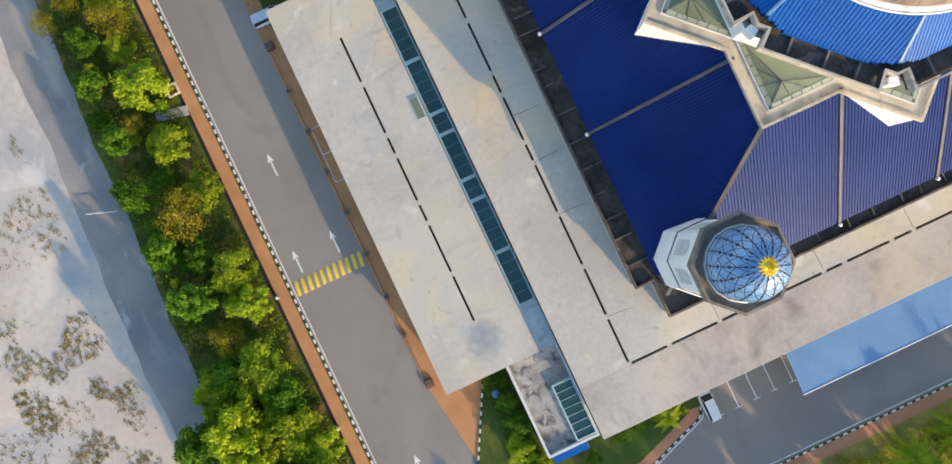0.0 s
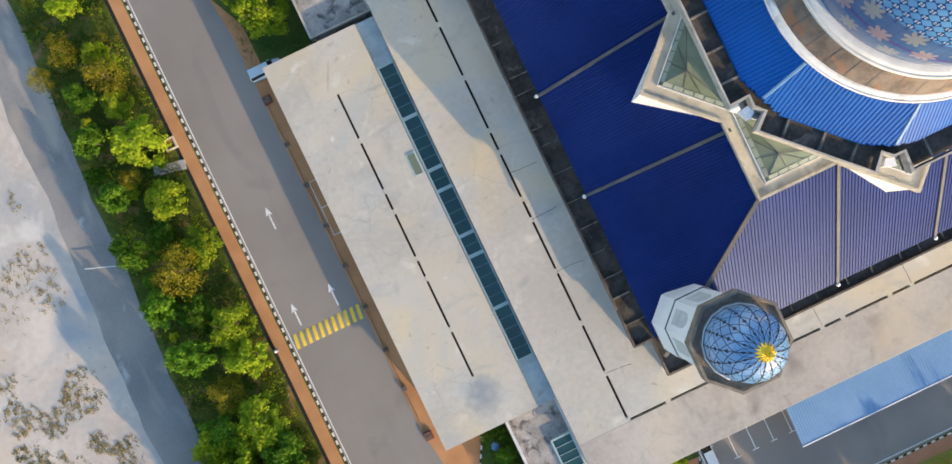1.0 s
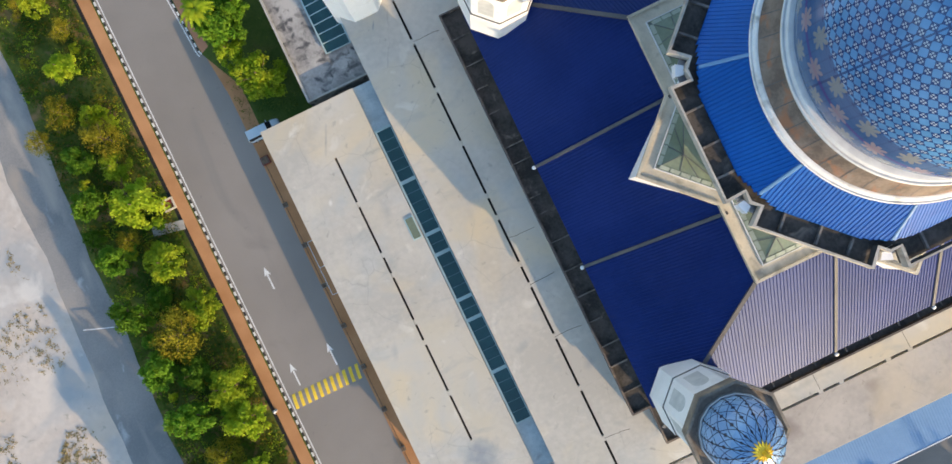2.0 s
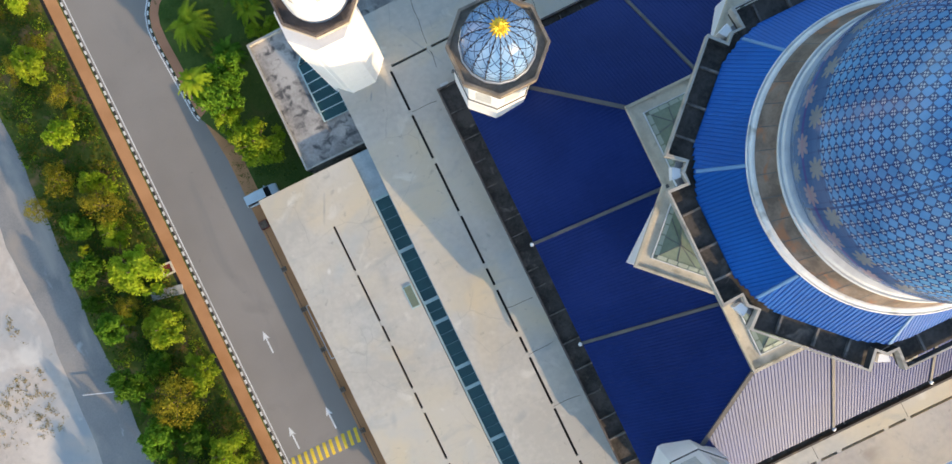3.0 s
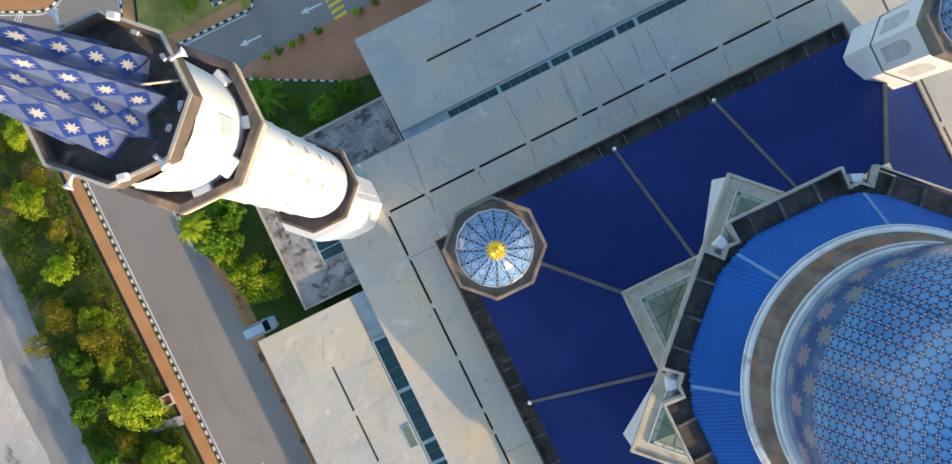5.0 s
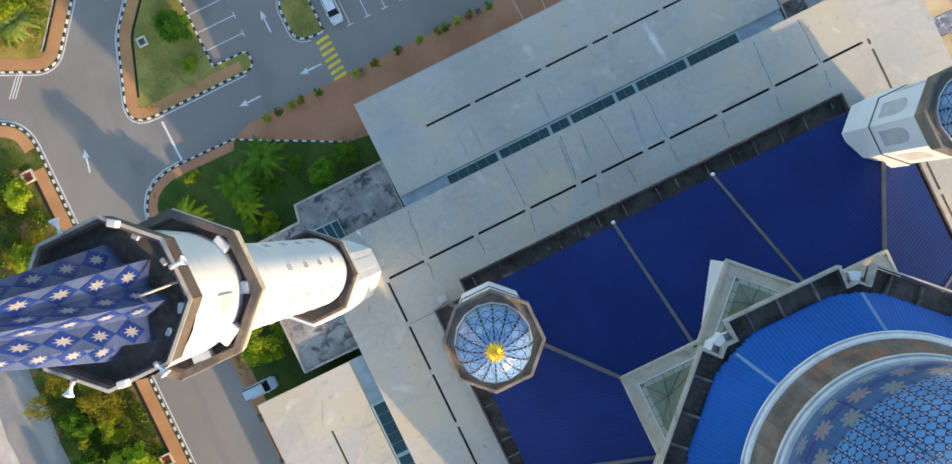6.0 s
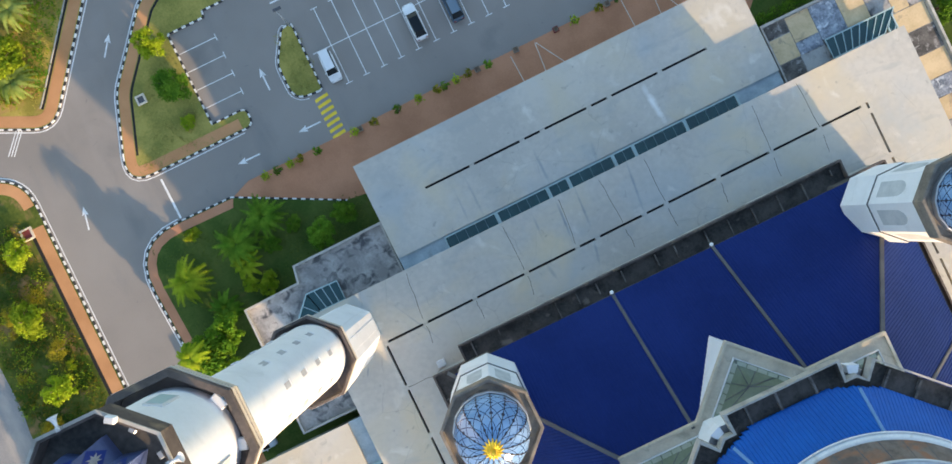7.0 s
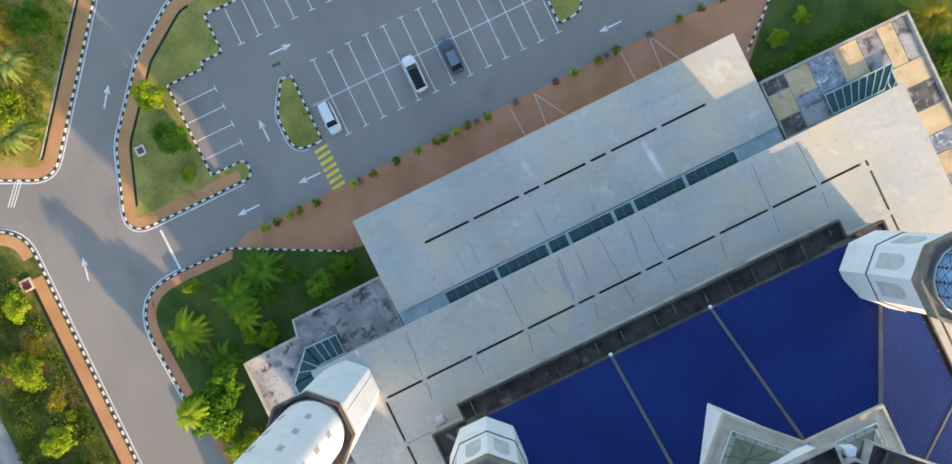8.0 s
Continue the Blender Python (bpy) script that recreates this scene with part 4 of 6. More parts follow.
prof = [(9.35, 36.8)] + [(DOME_R * math.cos(radians(a)), DOME_Z + (DOME_H if a > 0 else DOME_R * 0.95) * math.sin(radians(a))) for a in range(-21, 90, 3)] + [(0.0, DOME_Z + DOME_H)]
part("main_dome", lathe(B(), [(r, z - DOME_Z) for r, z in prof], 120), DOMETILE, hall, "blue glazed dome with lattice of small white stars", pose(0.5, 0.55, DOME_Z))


# ---- turrets ----
def turret():
    t = thing("corner_turret", "white octagonal turret with small blue patterned dome and gold finial", "turret", -21.45, 21.65, 0, group="corner turrets of the hall")
    part("base", lathe(B(), [(3.0, 15.3), (3.7, 15.4), (3.8, 15.6), (3.8, 19.8), (3.72, 19.95), (3.66, 19.95)], 8, T8, False), WHITE, t)
    part("plinth", lathe(B(), [(2.9, 9.9), (2.9, 15.4)], 8, T8, False), DARK, t, "dark recessed plinth")
    part("ledge_line", ring_wall(B(), octagon(3.76), octagon(3.6), 19.93, 20.0), BATTEN, t, "thin dark joint round the ledge")
    part("shaft", lathe(B(), [(3.64, 19.95), (3.64, 26.6)], 8, T8, False), WHITE, t)
    part("vent", box(B(), 3.3, 3.5, 0.55, 0.85, 20.1, 20.5, 0.02), BATTEN, t, "small dark vent", pose(0, 0, 0, 0, 0, 135))
    for k in range(8):
        bm = B()
        pts = [(-0.75, 20.9)] + [(0.75 * math.cos(radians(a)) * -1, 23.6 + 1.1 * math.sin(radians(a))) for a in range(0, 181, 20)] + [(0.75, 20.9)]
        fr = [bm.verts.new((3.371, y, z)) for y, z in pts]
        bk = [bm.verts.new((3.3, y, z)) for y, z in pts]
        bm.faces.new(fr[::-1])
        for i in range(len(pts)):
            bm.faces.new((fr[i], fr[(i + 1) % len(pts)], bk[(i + 1) % len(pts)], bk[i]))
        part("arch_panel", bm, NICHE_GREY, t, "grey arched panel", pose(0, 0, 0, 0, 0, 45 * k))
    part("platform", lathe(B(), [(3.65, 26.3), (4.2, 27.2), (4.26, 28.35), (4.22, 28.42), (3.98, 28.42), (3.9, 27.95), (0, 27.95)], 8, T8, False), BRONZE, t, "weathered octagonal eave")
    part("dome_ring", lathe(B(), [(3.2, 27.9), (3.2, 28.4), (3.1, 28.45), (3.02, 28.3)], 16, 0, False), STEEL, t, "pale metal ring")
    part("dome", lathe(B(), [(2.98, 0.0)] + [(3.08 * math.cos(radians(a)), 1.0 + 3.9 * math.sin(radians(a))) for a in range(-8, 90, 7)] + [(0, 4.9)], 16, 0, False), TURRETTILE, t, "small faceted dome of blue glass with dark lattice", pose(0, 0, 28.1))
    for k in range(16):
        bm = B()
        prof = [(3.1 * math.cos(radians(a)), 29.1 + 3.92 * math.sin(radians(a))) for a in range(-8, 85, 8)]
        rows = [[bm.verts.new((r, dy, z)) for dy in (-0.035, 0.035)] for r, z in prof]
        for p, q in zip(rows, rows[1:]):
            bm.faces.new((p[0], p[1], q[1], q[0]))
        part("rib", bm, KERB_B, t, "thin dark rib", pose(0, 0, 0.02, 0, 0, 22.5 * k))
    fin = part("finial", lathe(B(), [(0.25, 32.7), (0.25, 33.3), (0.14, 33.6), (0.22, 33.8), (0.0, 34.5)], 16), GOLD, t, "gold finial")
    for k in range(16):
        bm = B()
        vs = [bm.verts.new(p) for p in ((0.15, 0, 33.35), (0.5, -0.13, 33.2), (0.88, 0, 32.85), (0.5, 0.13, 33.2), (0.5, 0, 33.3))]
        for f in ((0, 1, 4), (1, 2, 4), (2, 3, 4), (3, 0, 4)):
            bm.faces.new([vs[i] for i in f])
        part("petal", bm, GOLD, fin, m=pose(0, 0, 0, 0, 0, 22.5 * k))
    return t


T8 = radians(22.5)
tur = turret()
for x, y, k in ((-21.25, -21.9, 90), (21.6, -21.8, 180), (21.7, 21.65, 270)):
    copy_thing(tur, pose(x, y, 0, 0, 0, k))

# ---- minaret ----
NICHE = mat("window_niche", (0.36, 0.37, 0.40), (0.48, 0.49, 0.51), 0.7, big=0.8, fine=5, bump=0.1)
mina = thing("minaret", "tall white minaret with brown balconies and blue diamond-patterned spire", "minaret", -32.9, 33.1, 0)
LOW, MID, UP, DECK = pose(-0.95, -0.95, 0), pose(0.1, 0.0, 0), pose(0.6, 0.75, 0), pose(0.55, 1.05, 0)
part("base", lathe(B(), [(3.66, 0), (3.66, 22.0), (3.5, 24.4), (0, 24.5)], 8, T8, False), WHITE, mina, m=LOW)
for k in range(8):
    part("pilaster", box(B(), 3.2, 3.415, -0.62, 0.62, 7.4, 21.6, 0.02), WHITE, mina, m=LOW @ pose(0, 0, 0, 0, 0, 45 * k))
part("balcony", lathe(B(), [(3.1, 24.6), (3.85, 25.5), (3.95, 26.6), (3.9, 26.65), (3.72, 26.65), (3.66, 26.0), (2.5, 26.0)], 8, T8, False), BALCONY, mina, "weathered brown balcony", MID @ pose(-0.2, -0.2, 0))
part("balcony_rail", ring_wall(B(), octagon(3.99), octagon(3.93), 25.9, 26.2), STONE, mina, "pale stone string course", MID @ pose(-0.2, -0.2, 0))
bm = lathe(B(), [(2.95, 25.0), (2.9, 26.5), (2.6, 40.0), (2.5, 50.8)], 32, T8)
for v in bm.verts:
    q = (v.co.z - 25.0) / 25.8
    v.co.x, v.co.y = v.co.x + 0.35 * q, v.co.y + 0.5 * q
part("shaft", bm, WHITE, mina, m=MID)
for k in range(8):
    for z in (30.0, 33.6, 37.2, 40.8):
        q = (z - 25.0) / 25.8
        r = 2.9 - 0.022 * (z - 26.5)
        w = part("window", box(B(), r - 0.35, r + 0.015, -0.2, 0.2, z, z + 1.0), NICHE, mina, "small grey window niche", MID @ pose(0.35 * q, 0.5 * q, 0, 0, 0, 45 * k))
        part("window_sill", box(B(), r - 0.3, r + 0.07, -0.25, 0.25, z - 0.1, z), WHITE, w)
part("balcony", lathe(B(), [(2.5, 49.4), (3.75, 50.4), (3.95, 51.7), (3.9, 51.75), (3.55, 51.75), (3.5, 51.0), (2.5, 51.0)], 8, T8, False), [BALCONY], mina, "weathered brown balcony", UP)
for z in (50.75, 51.25):
    part("balcony_rail", ring_wall(B(), octagon(3.75 + (z - 50.4) * 0.154 + 0.09), octagon(3.7), z, z + 0.16), STONE, mina, "white stone string course", UP)
part("upper_drum", lathe(B(), [(2.9, 50.9), (2.85, 55.4), (2.9, 56.2)], 32, T8), WHITE, mina, m=UP)
for a, hw, hz in ((-62, 0.5, 0.8), (24, 0.4, 0.4), (-95, 0.45, 0.5), (-20, 0.3, 0.3)):
    u = part("plant_box", box(B(), 2.8, 3.3, -hw, hw, 51.0, 51.0 + hz, 0.06), WHITE, mina, "white boxed equipment", UP @ pose(0, 0, 0, 0, 0, a))
    part("grille", box(B(), 3.3, 3.33, -hw * 0.7, hw * 0.7, 51.1, 50.9 + hz), GREY, u)
for a in (-30, 60, 150, 240):
    w = part("drum_window", box(B(), 2.7, 2.93, -0.45, 0.45, 52.4, 54.0, 0.03), PANEL, mina, "pale framed drum window", UP @ pose(0, 0, 0, 0, 0, a))
    part("window_pane", box(B(), 2.93, 2.95, -0.33, 0.33, 52.55, 53.85), GREEN_FRAME, w)
pole = part("aerial_pole", lathe(B(), [(0.05, 0), (0.045, 2.6), (0.09, 2.62), (0.09, 2.8), (0, 2.82)], 8), STONE, mina, "thin pale aerial pole", DECK @ pose(2.75, -0.4, 56.5, 0, -40, 0))
part("deck", lathe(B(), [(2.8, 55.6), (3.15, 56.1), (3.2, 56.5), (0, 56.5)], 8, T8, False), DARK, mina, "dark stained upper deck", DECK)
part("deck_parapet", ring_wall(B(), octagon(3.3), octagon(3.08), 56.1, 57.1), BALCONY, mina, "weathered brown parapet", DECK)
part("deck_coping", ring_wall(B(), octagon(3.34), octagon(3.2), 57.1, 57.17), COPING, mina, "pale stone coping", DECK)
SP0, SP1 = 56.5, 71.0
# a folded spire: sixteen narrow facets between ridges and valleys
FOOT = [((2.2 if i % 2 else 1.5) * math.cos(radians(22.5 * i)), (2.2 if i % 2 else 1.5) * math.sin(radians(22.5 * i))) for i in range(16)]
bm = prism(B(), FOOT, SP0 - 0.02, SP0 + 0.4)
tip = bm.verts.new((0, 0, SP1))
ring = [bm.verts.new((*p, SP0 + 0.4)) for p in FOOT]
for i in range(16):
    bm.faces.new((ring[i], ring[(i + 1) % 16], tip))
spire = part("spire", bm, SPIREPALE, mina, "pale blue tiled spire", DECK)
for k in range(16):
    a, b, top = Vector((*FOOT[k], SP0 + 0.4)), Vector((*FOOT[(k + 1) % 16], SP0 + 0.4)), Vector((0, 0, SP1))
    nrm = (b - a).cross(top - a).normalized()

    def on_spire(s, u, lift):
        """A point on this facet: s up from its foot, u across it from -1 to 1."""
        return a.lerp(b, (u + 1) / 2).lerp(top, s) + nrm * lift

    for i in range(8):
        s0, ds = 0.012 + i * 0.119, 0.118
        m = s0 + ds / 2
        tile, flower = B(), B()
        outer = [tile.verts.new(on_spire(*p, 0.02)) for p in ((s0, 0), (m, 0.95), (s0 + ds, 0), (m, -0.95))]
        inner = [tile.verts.new(on_spire(*p, -0.02)) for p in ((s0, 0), (m, 0.95), (s0 + ds, 0), (m, -0.95))]
        tile.faces.new(outer)
        for j in range(4):
            tile.faces.new((outer[j], inner[j], inner[(j + 1) % 4], outer[(j + 1) % 4]))
        rim = []
        for j in range(16):
            r = 0.6 if j % 2 == 0 else 0.27
            t = 2 * math.pi * j / 16
            rim.append(flower.verts.new(on_spire(m + ds * 0.5 * r * math.cos(t), 0.85 * r * math.sin(t), 0.035)))
        mid = flower.verts.new(on_spire(m, 0, 0.04))
        for j in range(16):
            flower.faces.new((mid, rim[j], rim[(j + 1) % 16]))
        part("diamond_tile", tile, SPIREBLUE, spire, "deep blue diamond tile")
        part("flower_tile", flower, SPIREWHITE, spire, "white star flower tile")


def horn(a, r, z, tip):
    h = thing("loudspeaker", "white horn loudspeaker on the minaret's balcony rail", "loudspeaker", group="loudspeakers on the minaret")
    h.matrix_basis = mina.matrix_basis @ DECK @ pose(0, 0, 0, 0, 0, a) @ pose(r, 0, z, 0, 90 - tip, 0) @ Matrix.Scale(0.8, 4)
    part("horn_bell", lathe(B(), [(0.06, 0), (0.08, 0.2), (0.15, 0.42), (0.26, 0.56), (0.24, 0.56), (0.08, 0.28)], 20), WHITE, h)
    part("driver", lathe(B(), [(0, -0.22), (0.12, -0.2), (0.12, 0.02), (0, 0.04)], 14), STEEL, h)
    part("bracket", box(B(), -0.05, 0.6, -0.05, 0.05, -0.12, -0.04), STEEL, h)


for a in (92, 2, -72, -135):
    horn(a, 3.1, 57.4, 0)
for a, z in ((55, 57.17), (-100, 57.17), (-30, 56.5)):
    jb = thing("junction_box", "small white electrical box on the minaret deck", "electrical box", group="electrical boxes on the minaret deck")
    jb.matrix_basis = mina.matrix_basis @ DECK @ pose(0, 0, 0, 0, 0, a) @ pose(3.05 if z > 57 else 2.75, 0, z)
    part("case", box(B(), -0.14, 0.14, -0.2, 0.2, 0, 0.28, 0.03), WHITE, jb)
    part("cover", box(B(), -0.12, 0.12, -0.17, 0.17, 0.28, 0.31, 0.01), PANEL, jb)
for a, r in ((10, 2.7), (-50, 2.6), (40, 2.75)):
    f = thing("floodlight", "small grey floodlight on the minaret deck", "floodlight", group="floodlights on the minaret deck")
    f.matrix_basis = mina.matrix_basis @ DECK @ pose(0, 0, 0, 0, 0, a) @ pose(r, 0, 56.5)
    part("stand", box(B(), -0.03, 0.03, -0.03, 0.03, 0, 0.4), STEEL, f)
    part("lamp_head", box(B(), -0.1, 0.1, -0.15, 0.15, 0.36, 0.54, 0.03), STEEL, f)

# ---- kerbs and road markings ----
def kerb(path, closed=True, z=0.0, step=0.55, width=0.2, height=0.17):
    """Alternating black and white kerb stones laid along a path, with narrow joints."""
    bm = B()
    pts = [Vector(p) for p in path] + ([Vector(path[0])] if closed else [])
    count, carry = 0, 0.0
    for a, b in zip(pts, pts[1:]):
        L = (b - a).length
        if L < 1e-4:
            continue
        d = (b - a) / L
        n = Vector((-d.y, d.x)) * width / 2
        s = -carry
        while s < L:
            s0, s1 = max(s, 0), min(s + step - 0.015, L)
            if s1 - s0 > 0.02:
                p, q = a + d * s0, a + d * s1
                if abs(p.x) < 105 and -72 < p.y < 112:
                    k = len(bm.faces)
                    prism(bm, [p - n, q - n, q + n, p + n], z, z + height)
                    bm.faces.ensure_lookup_table()
                    for f in bm.faces[k:]:
                        f.material_index = count % 2
            s += step
            count += 1
        carry = step - (s - L)
        count -= 1 if carry > 1e-6 else 0
    ob = part("kerb", bm, [KERB_W, KERB_B])
    return tagged(ob, "black and white striped concrete kerb", "kerb", "", "structure")


def ribbon(bm, pts, width, z, thick=0.004):
    """One continuous flat band along a path."""
    lft, rgt = shifted(pts, width / 2), shifted(pts, -width / 2)
    a, b = [bm.verts.new((p.x, p.y, z + thick)) for p in lft], [bm.verts.new((p.x, p.y, z + thick)) for p in rgt]
    c, e = [bm.verts.new((p.x, p.y, z)) for p in lft], [bm.verts.new((p.x, p.y, z)) for p in rgt]
    for i in range(len(pts) - 1):
        for q in ((b[i], b[i + 1], a[i + 1], a[i]), (a[i], a[i + 1], c[i + 1], c[i]), (e[i], e[i + 1], b[i + 1], b[i])):
            bm.faces.new(q)
    return bm


def shifted(path, d):
    out = []
    for i, p in enumerate(path):
        a, b = Vector(path[max(i - 1, 0)]), Vector(path[min(i + 1, len(path) - 1)])
        t = (b - a).normalized()
        out.append(Vector(p) + Vector((-t.y, t.x)) * d)
    return out


def edge_line(path, d, width=0.14):
    bm = B()
    pts = shifted(path, d)
    ribbon(bm, pts, width, 0.001)
    return tagged(part("edge_line", bm, LINE), "white painted line along the kerb", "road marking", "", "structure")


west_path = [(-63.4, -75)] + [p for p in WEST if -70 < p[1] < 130 and p[0] > -199] + [(-120, 93.2)]
kerb(west_path, False)
edge_line(west_path, -0.38)
nw_path = [(-120, 100.2)] + [p for p in NORTHWEST if p[1] < 116 and p[0] < -21 and p[0] > -390] + [(-20, 117)]
kerb(nw_path, False)
edge_line(nw_path, -0.38)
kerb(ISLAND)
kerb(MEDIAN)
kerb(MEDIAN_B)
garden_path = [p for p in GARDEN if p[0] < -27 and (p[1] > 33 or p[0] < -53.8)]
kerb(garden_path, False)
edge_line([p for p in garden_path if p[1] > 36 and p[0] < -41.5], 0.38)
kerb([(-400 + 340, -52.45), (105, -52.45)], False)
edge_line([(-60, -52.0), (105, -52.0)], 0)
kerb([(-51.9, -37.0), (-46.8, -27.6)], False, 0.1)
kerb([(26.6, 47.6), (34.4, 54.6)], False, 0.1)
sw_path = [p for p in SOUTHWEST if p[0] < -23 and p[1] < -36.9 and p[0] > -49.9]
kerb(sw_path, False)
edge_line(sw_path, 0.38)
# the island's outline from its north end down the west side and round the tip
isl_w = [p for p in ISLAND[7:] if p[0] < 0 and p[1] > 82 or p[0] < -40.5 and p[1] > 63] + ISLAND[:7] + [(-36.2, 60.2)]
edge_line(isl_w, -0.38)
edge_line([p for p in MEDIAN if p[0] < -25.6], -0.38, 0.1)

# footpaths on the islands
for path, d, w in ((west_path[1:], 0.95, 1.4), (nw_path, 0.95, 1.4)):
    bm = B()
    ribbon(bm, shifted(path, d), w, H, 0.018)
    tagged(part("pavement", bm, PAVER), "orange paved footpath beside the striped kerb", "pavement", "", "structure")
bm = B()
ribbon(bm, [(20, 83.5)] + shifted(isl_w, 0.85), 1.3, H, 0.018)
tagged(part("pavement", bm, PAVER), "orange paved footpath across the traffic island", "pavement", "", "structure")
# drains as flat black ribbons, their inner shade put into the colour
for path, d in ((isl_w[:-7], 1.75), (nw_path[-3:], 1.95)):
    bm = B()
    ribbon(bm, shifted(path, d), 0.3, H, 0.008)
    tagged(part("drain", bm, BLACK), "narrow flat black band for the open drain beside the footpath", "drain", "", "structure")
bm = B()
ribbon(bm, shifted(nw_path[-3:], 2.2), 0.16, H, 0.06)
tagged(part("drain_kerb", bm, COPING), "pale concrete lip along the open drain", "drain kerb", "", "structure")
bm = B()
ribbon(bm, shifted(sw_path, -0.8), 1.2, H, 0.018)
tagged(part("pavement", bm, PAVER_DARK), "brown bare path along the kerbed lawn", "pavement", "", "structure")
bm = B()
gp = [Vector(p) for p in garden_path if p[0] < -40]
ribbon(bm, shifted(gp, -0.75), 1.1, H, 0.018)
tagged(part("pavement", bm, PAVER_DARK), "brown bare path round the lawn", "pavement", "", "structure")


def marking(name, label, bm, material=None):
    return tagged(part(name, bm, material or LINE), label, "road marking", "", "structure")


def arrow(x, y, a, length=3.0):
    bm = B()
    box(bm, -0.10, 0.10, -length / 2, length / 2 - 1.0, 0.003, 0.007)
    prism(bm, [(-0.42, length / 2 - 1.15), (0, length / 2 - 0.95), (0.42, length / 2 - 1.15), (0, length / 2)], 0.003, 0.007)
    ob = marking("arrow_marking", "white painted direction arrow on the asphalt", bm)
    ob.matrix_basis = pose(x, y, 0, 0, 0, a)


for x, y, a in ((-58.8, 7.7, 0), (-61.1, -4.4, 0), (-55.9, -4.1, 0), (-58.3, -33.6, 0), (-28.7, 57.0, 90), (-37.2, 56.7, 90), (-25.0, 72.8, -90), (-31.15, 64.7, 0), (12.8, 57.7, 90), (-46.9, 76.9, -36), (-58.6, 58.9, -12)):
    arrow(x, y, a)


def speed_hump(x0, x1, y0, y1, along_x):
    hump = thing("speed_hump", "low yellow striped speed hump across the road", "speed hump", (x0 + x1) / 2, (y0 + y1) / 2, 0)
    lx, ly = (x1 - x0) / 2, (y1 - y0) / 2
    bm = B()
    prof = [(-1, 0), (-0.6, 0.05), (0, 0.07), (0.6, 0.05), (1, 0)]
    for (a, za), (b, zb) in zip(prof, prof[1:]):
        q = [(-lx, a * ly, za), (lx, a * ly, za), (lx, b * ly, zb), (-lx, b * ly, zb)] if along_x else [(a * lx, -ly, za), (a * lx, ly, za), (b * lx, ly, zb), (b * lx, -ly, zb)]
        bm.faces.new([bm.verts.new((p[0], p[1], p[2] + 0.003)) for p in q])
    part("hump_body", bm, ASPHALT, hump)
    L = lx if along_x else ly
    n = round(2 * L / 0.84)
    for i in range(n):
        c = -L + (i + 0.5) * 2 * L / n
        bm = B()
        for (a, za), (b, zb) in zip(prof, prof[1:]):
            sk = 0.12
            w = 0.21
            if along_x:
                q = [(c - w + a * sk, a * ly, za), (c + w + a * sk, a * ly, za), (c + w + b * sk, b * ly, zb), (c - w + b * sk, b * ly, zb)]
            else:
                q = [(a * lx, c - w + a * sk, za), (a * lx, c + w + a * sk, za), (b * lx, c + w + b * sk, zb), (b * lx, c - w + b * sk, zb)]
            bm.faces.new([bm.verts.new((p[0], p[1], p[2] + 0.008)) for p in q])
        part("stripe", bm, YELLOW, hump)


speed_hump(-62.9, -53.5, -8.4, -6.5, True)
speed_hump(-26.7, -24.9, 54.2, 60.0, False)

# stalls
bm = B()
for i in range(13):
    x = -21.9 + 2.39 * i
    strip(bm, (x, 59.8), (x, 69.9), 0.11, 0.003)
    strip(bm, (x - 0.45, 59.8), (x + 0.45, 59.8), 0.11, 0.0032)
    strip(bm, (x - 0.45, 69.9), (x + 0.45, 69.9), 0.11, 0.0032)
strip(bm, (-24.4, 64.85), (7.0, 64.85), 0.11, 0.0036)
for i in range(4):
    y = 64.65 + 2.45 * i
    strip(bm, (-39.3, y), (-34.3, y), 0.11, 0.003)
    strip(bm, (-34.3, y - 0.45), (-34.3, y + 0.45), 0.11, 0.0032)
for i in range(17):
    x = -29.0 + 2.42 * i
    strip(bm, (x, 80.3), (x, 75.5), 0.11, 0.003)
    strip(bm, (x - 0.45, 75.5), (x + 0.45, 75.5), 0.11, 0.0032)
for i in range(7):
    x = -22.0 + 2.46 * i
    strip(bm, (x, -39.0), (x, -43.9), 0.11, 0.003)
    strip(bm, (x - 0.45, -43.9), (x + 0.45, -43.9), 0.11, 0.0032)
marking("stall_lines", "white painted parking bay lines", bm)
bm = B()
strip(bm, (-48.1, 59.2), (-48.0, 53.8), 0.28, 0.003)
for k in range(3):
    strip(bm, (-61.6 + 0.33 * k, 72.4 - 0.15 * k), (-63.9 + 0.33 * k, 69.9 - 0.15 * k), 0.13, 0.003)
marking("stop_line", "white painted give-way lines", bm)
bm = B()
for a, b in (((-52.6, 9.6), (-52.6, 2.4)), ((-52.6, 9.6), (-51.2, 9.6)), ((-52.6, 2.4), (-51.2, 2.4)), ((-52.6, 6.1), (-51.2, 6.1))):
    strip(bm, a, b, 0.09, 0.104)
marking("bay_marking", "thin white painted bay on the brown pavers", bm)
bm = B()
for a, b in (((-2.6, 54.0), (-2.4, 50.0)), ((0.8, 54.2), (0.5, 50.0)), ((0.9, 54.2), (3.2, 50.4)), ((16.5, 54.5), (16.3, 50.0)), ((16.6, 54.5), (18.8, 50.4)), ((12.6, 54.4), (12.8, 50.2))):
    strip(bm, a, b, 0.10, 0.104)
marking("path_lines", "thin pale lines on the brown pavers", bm, STONE)

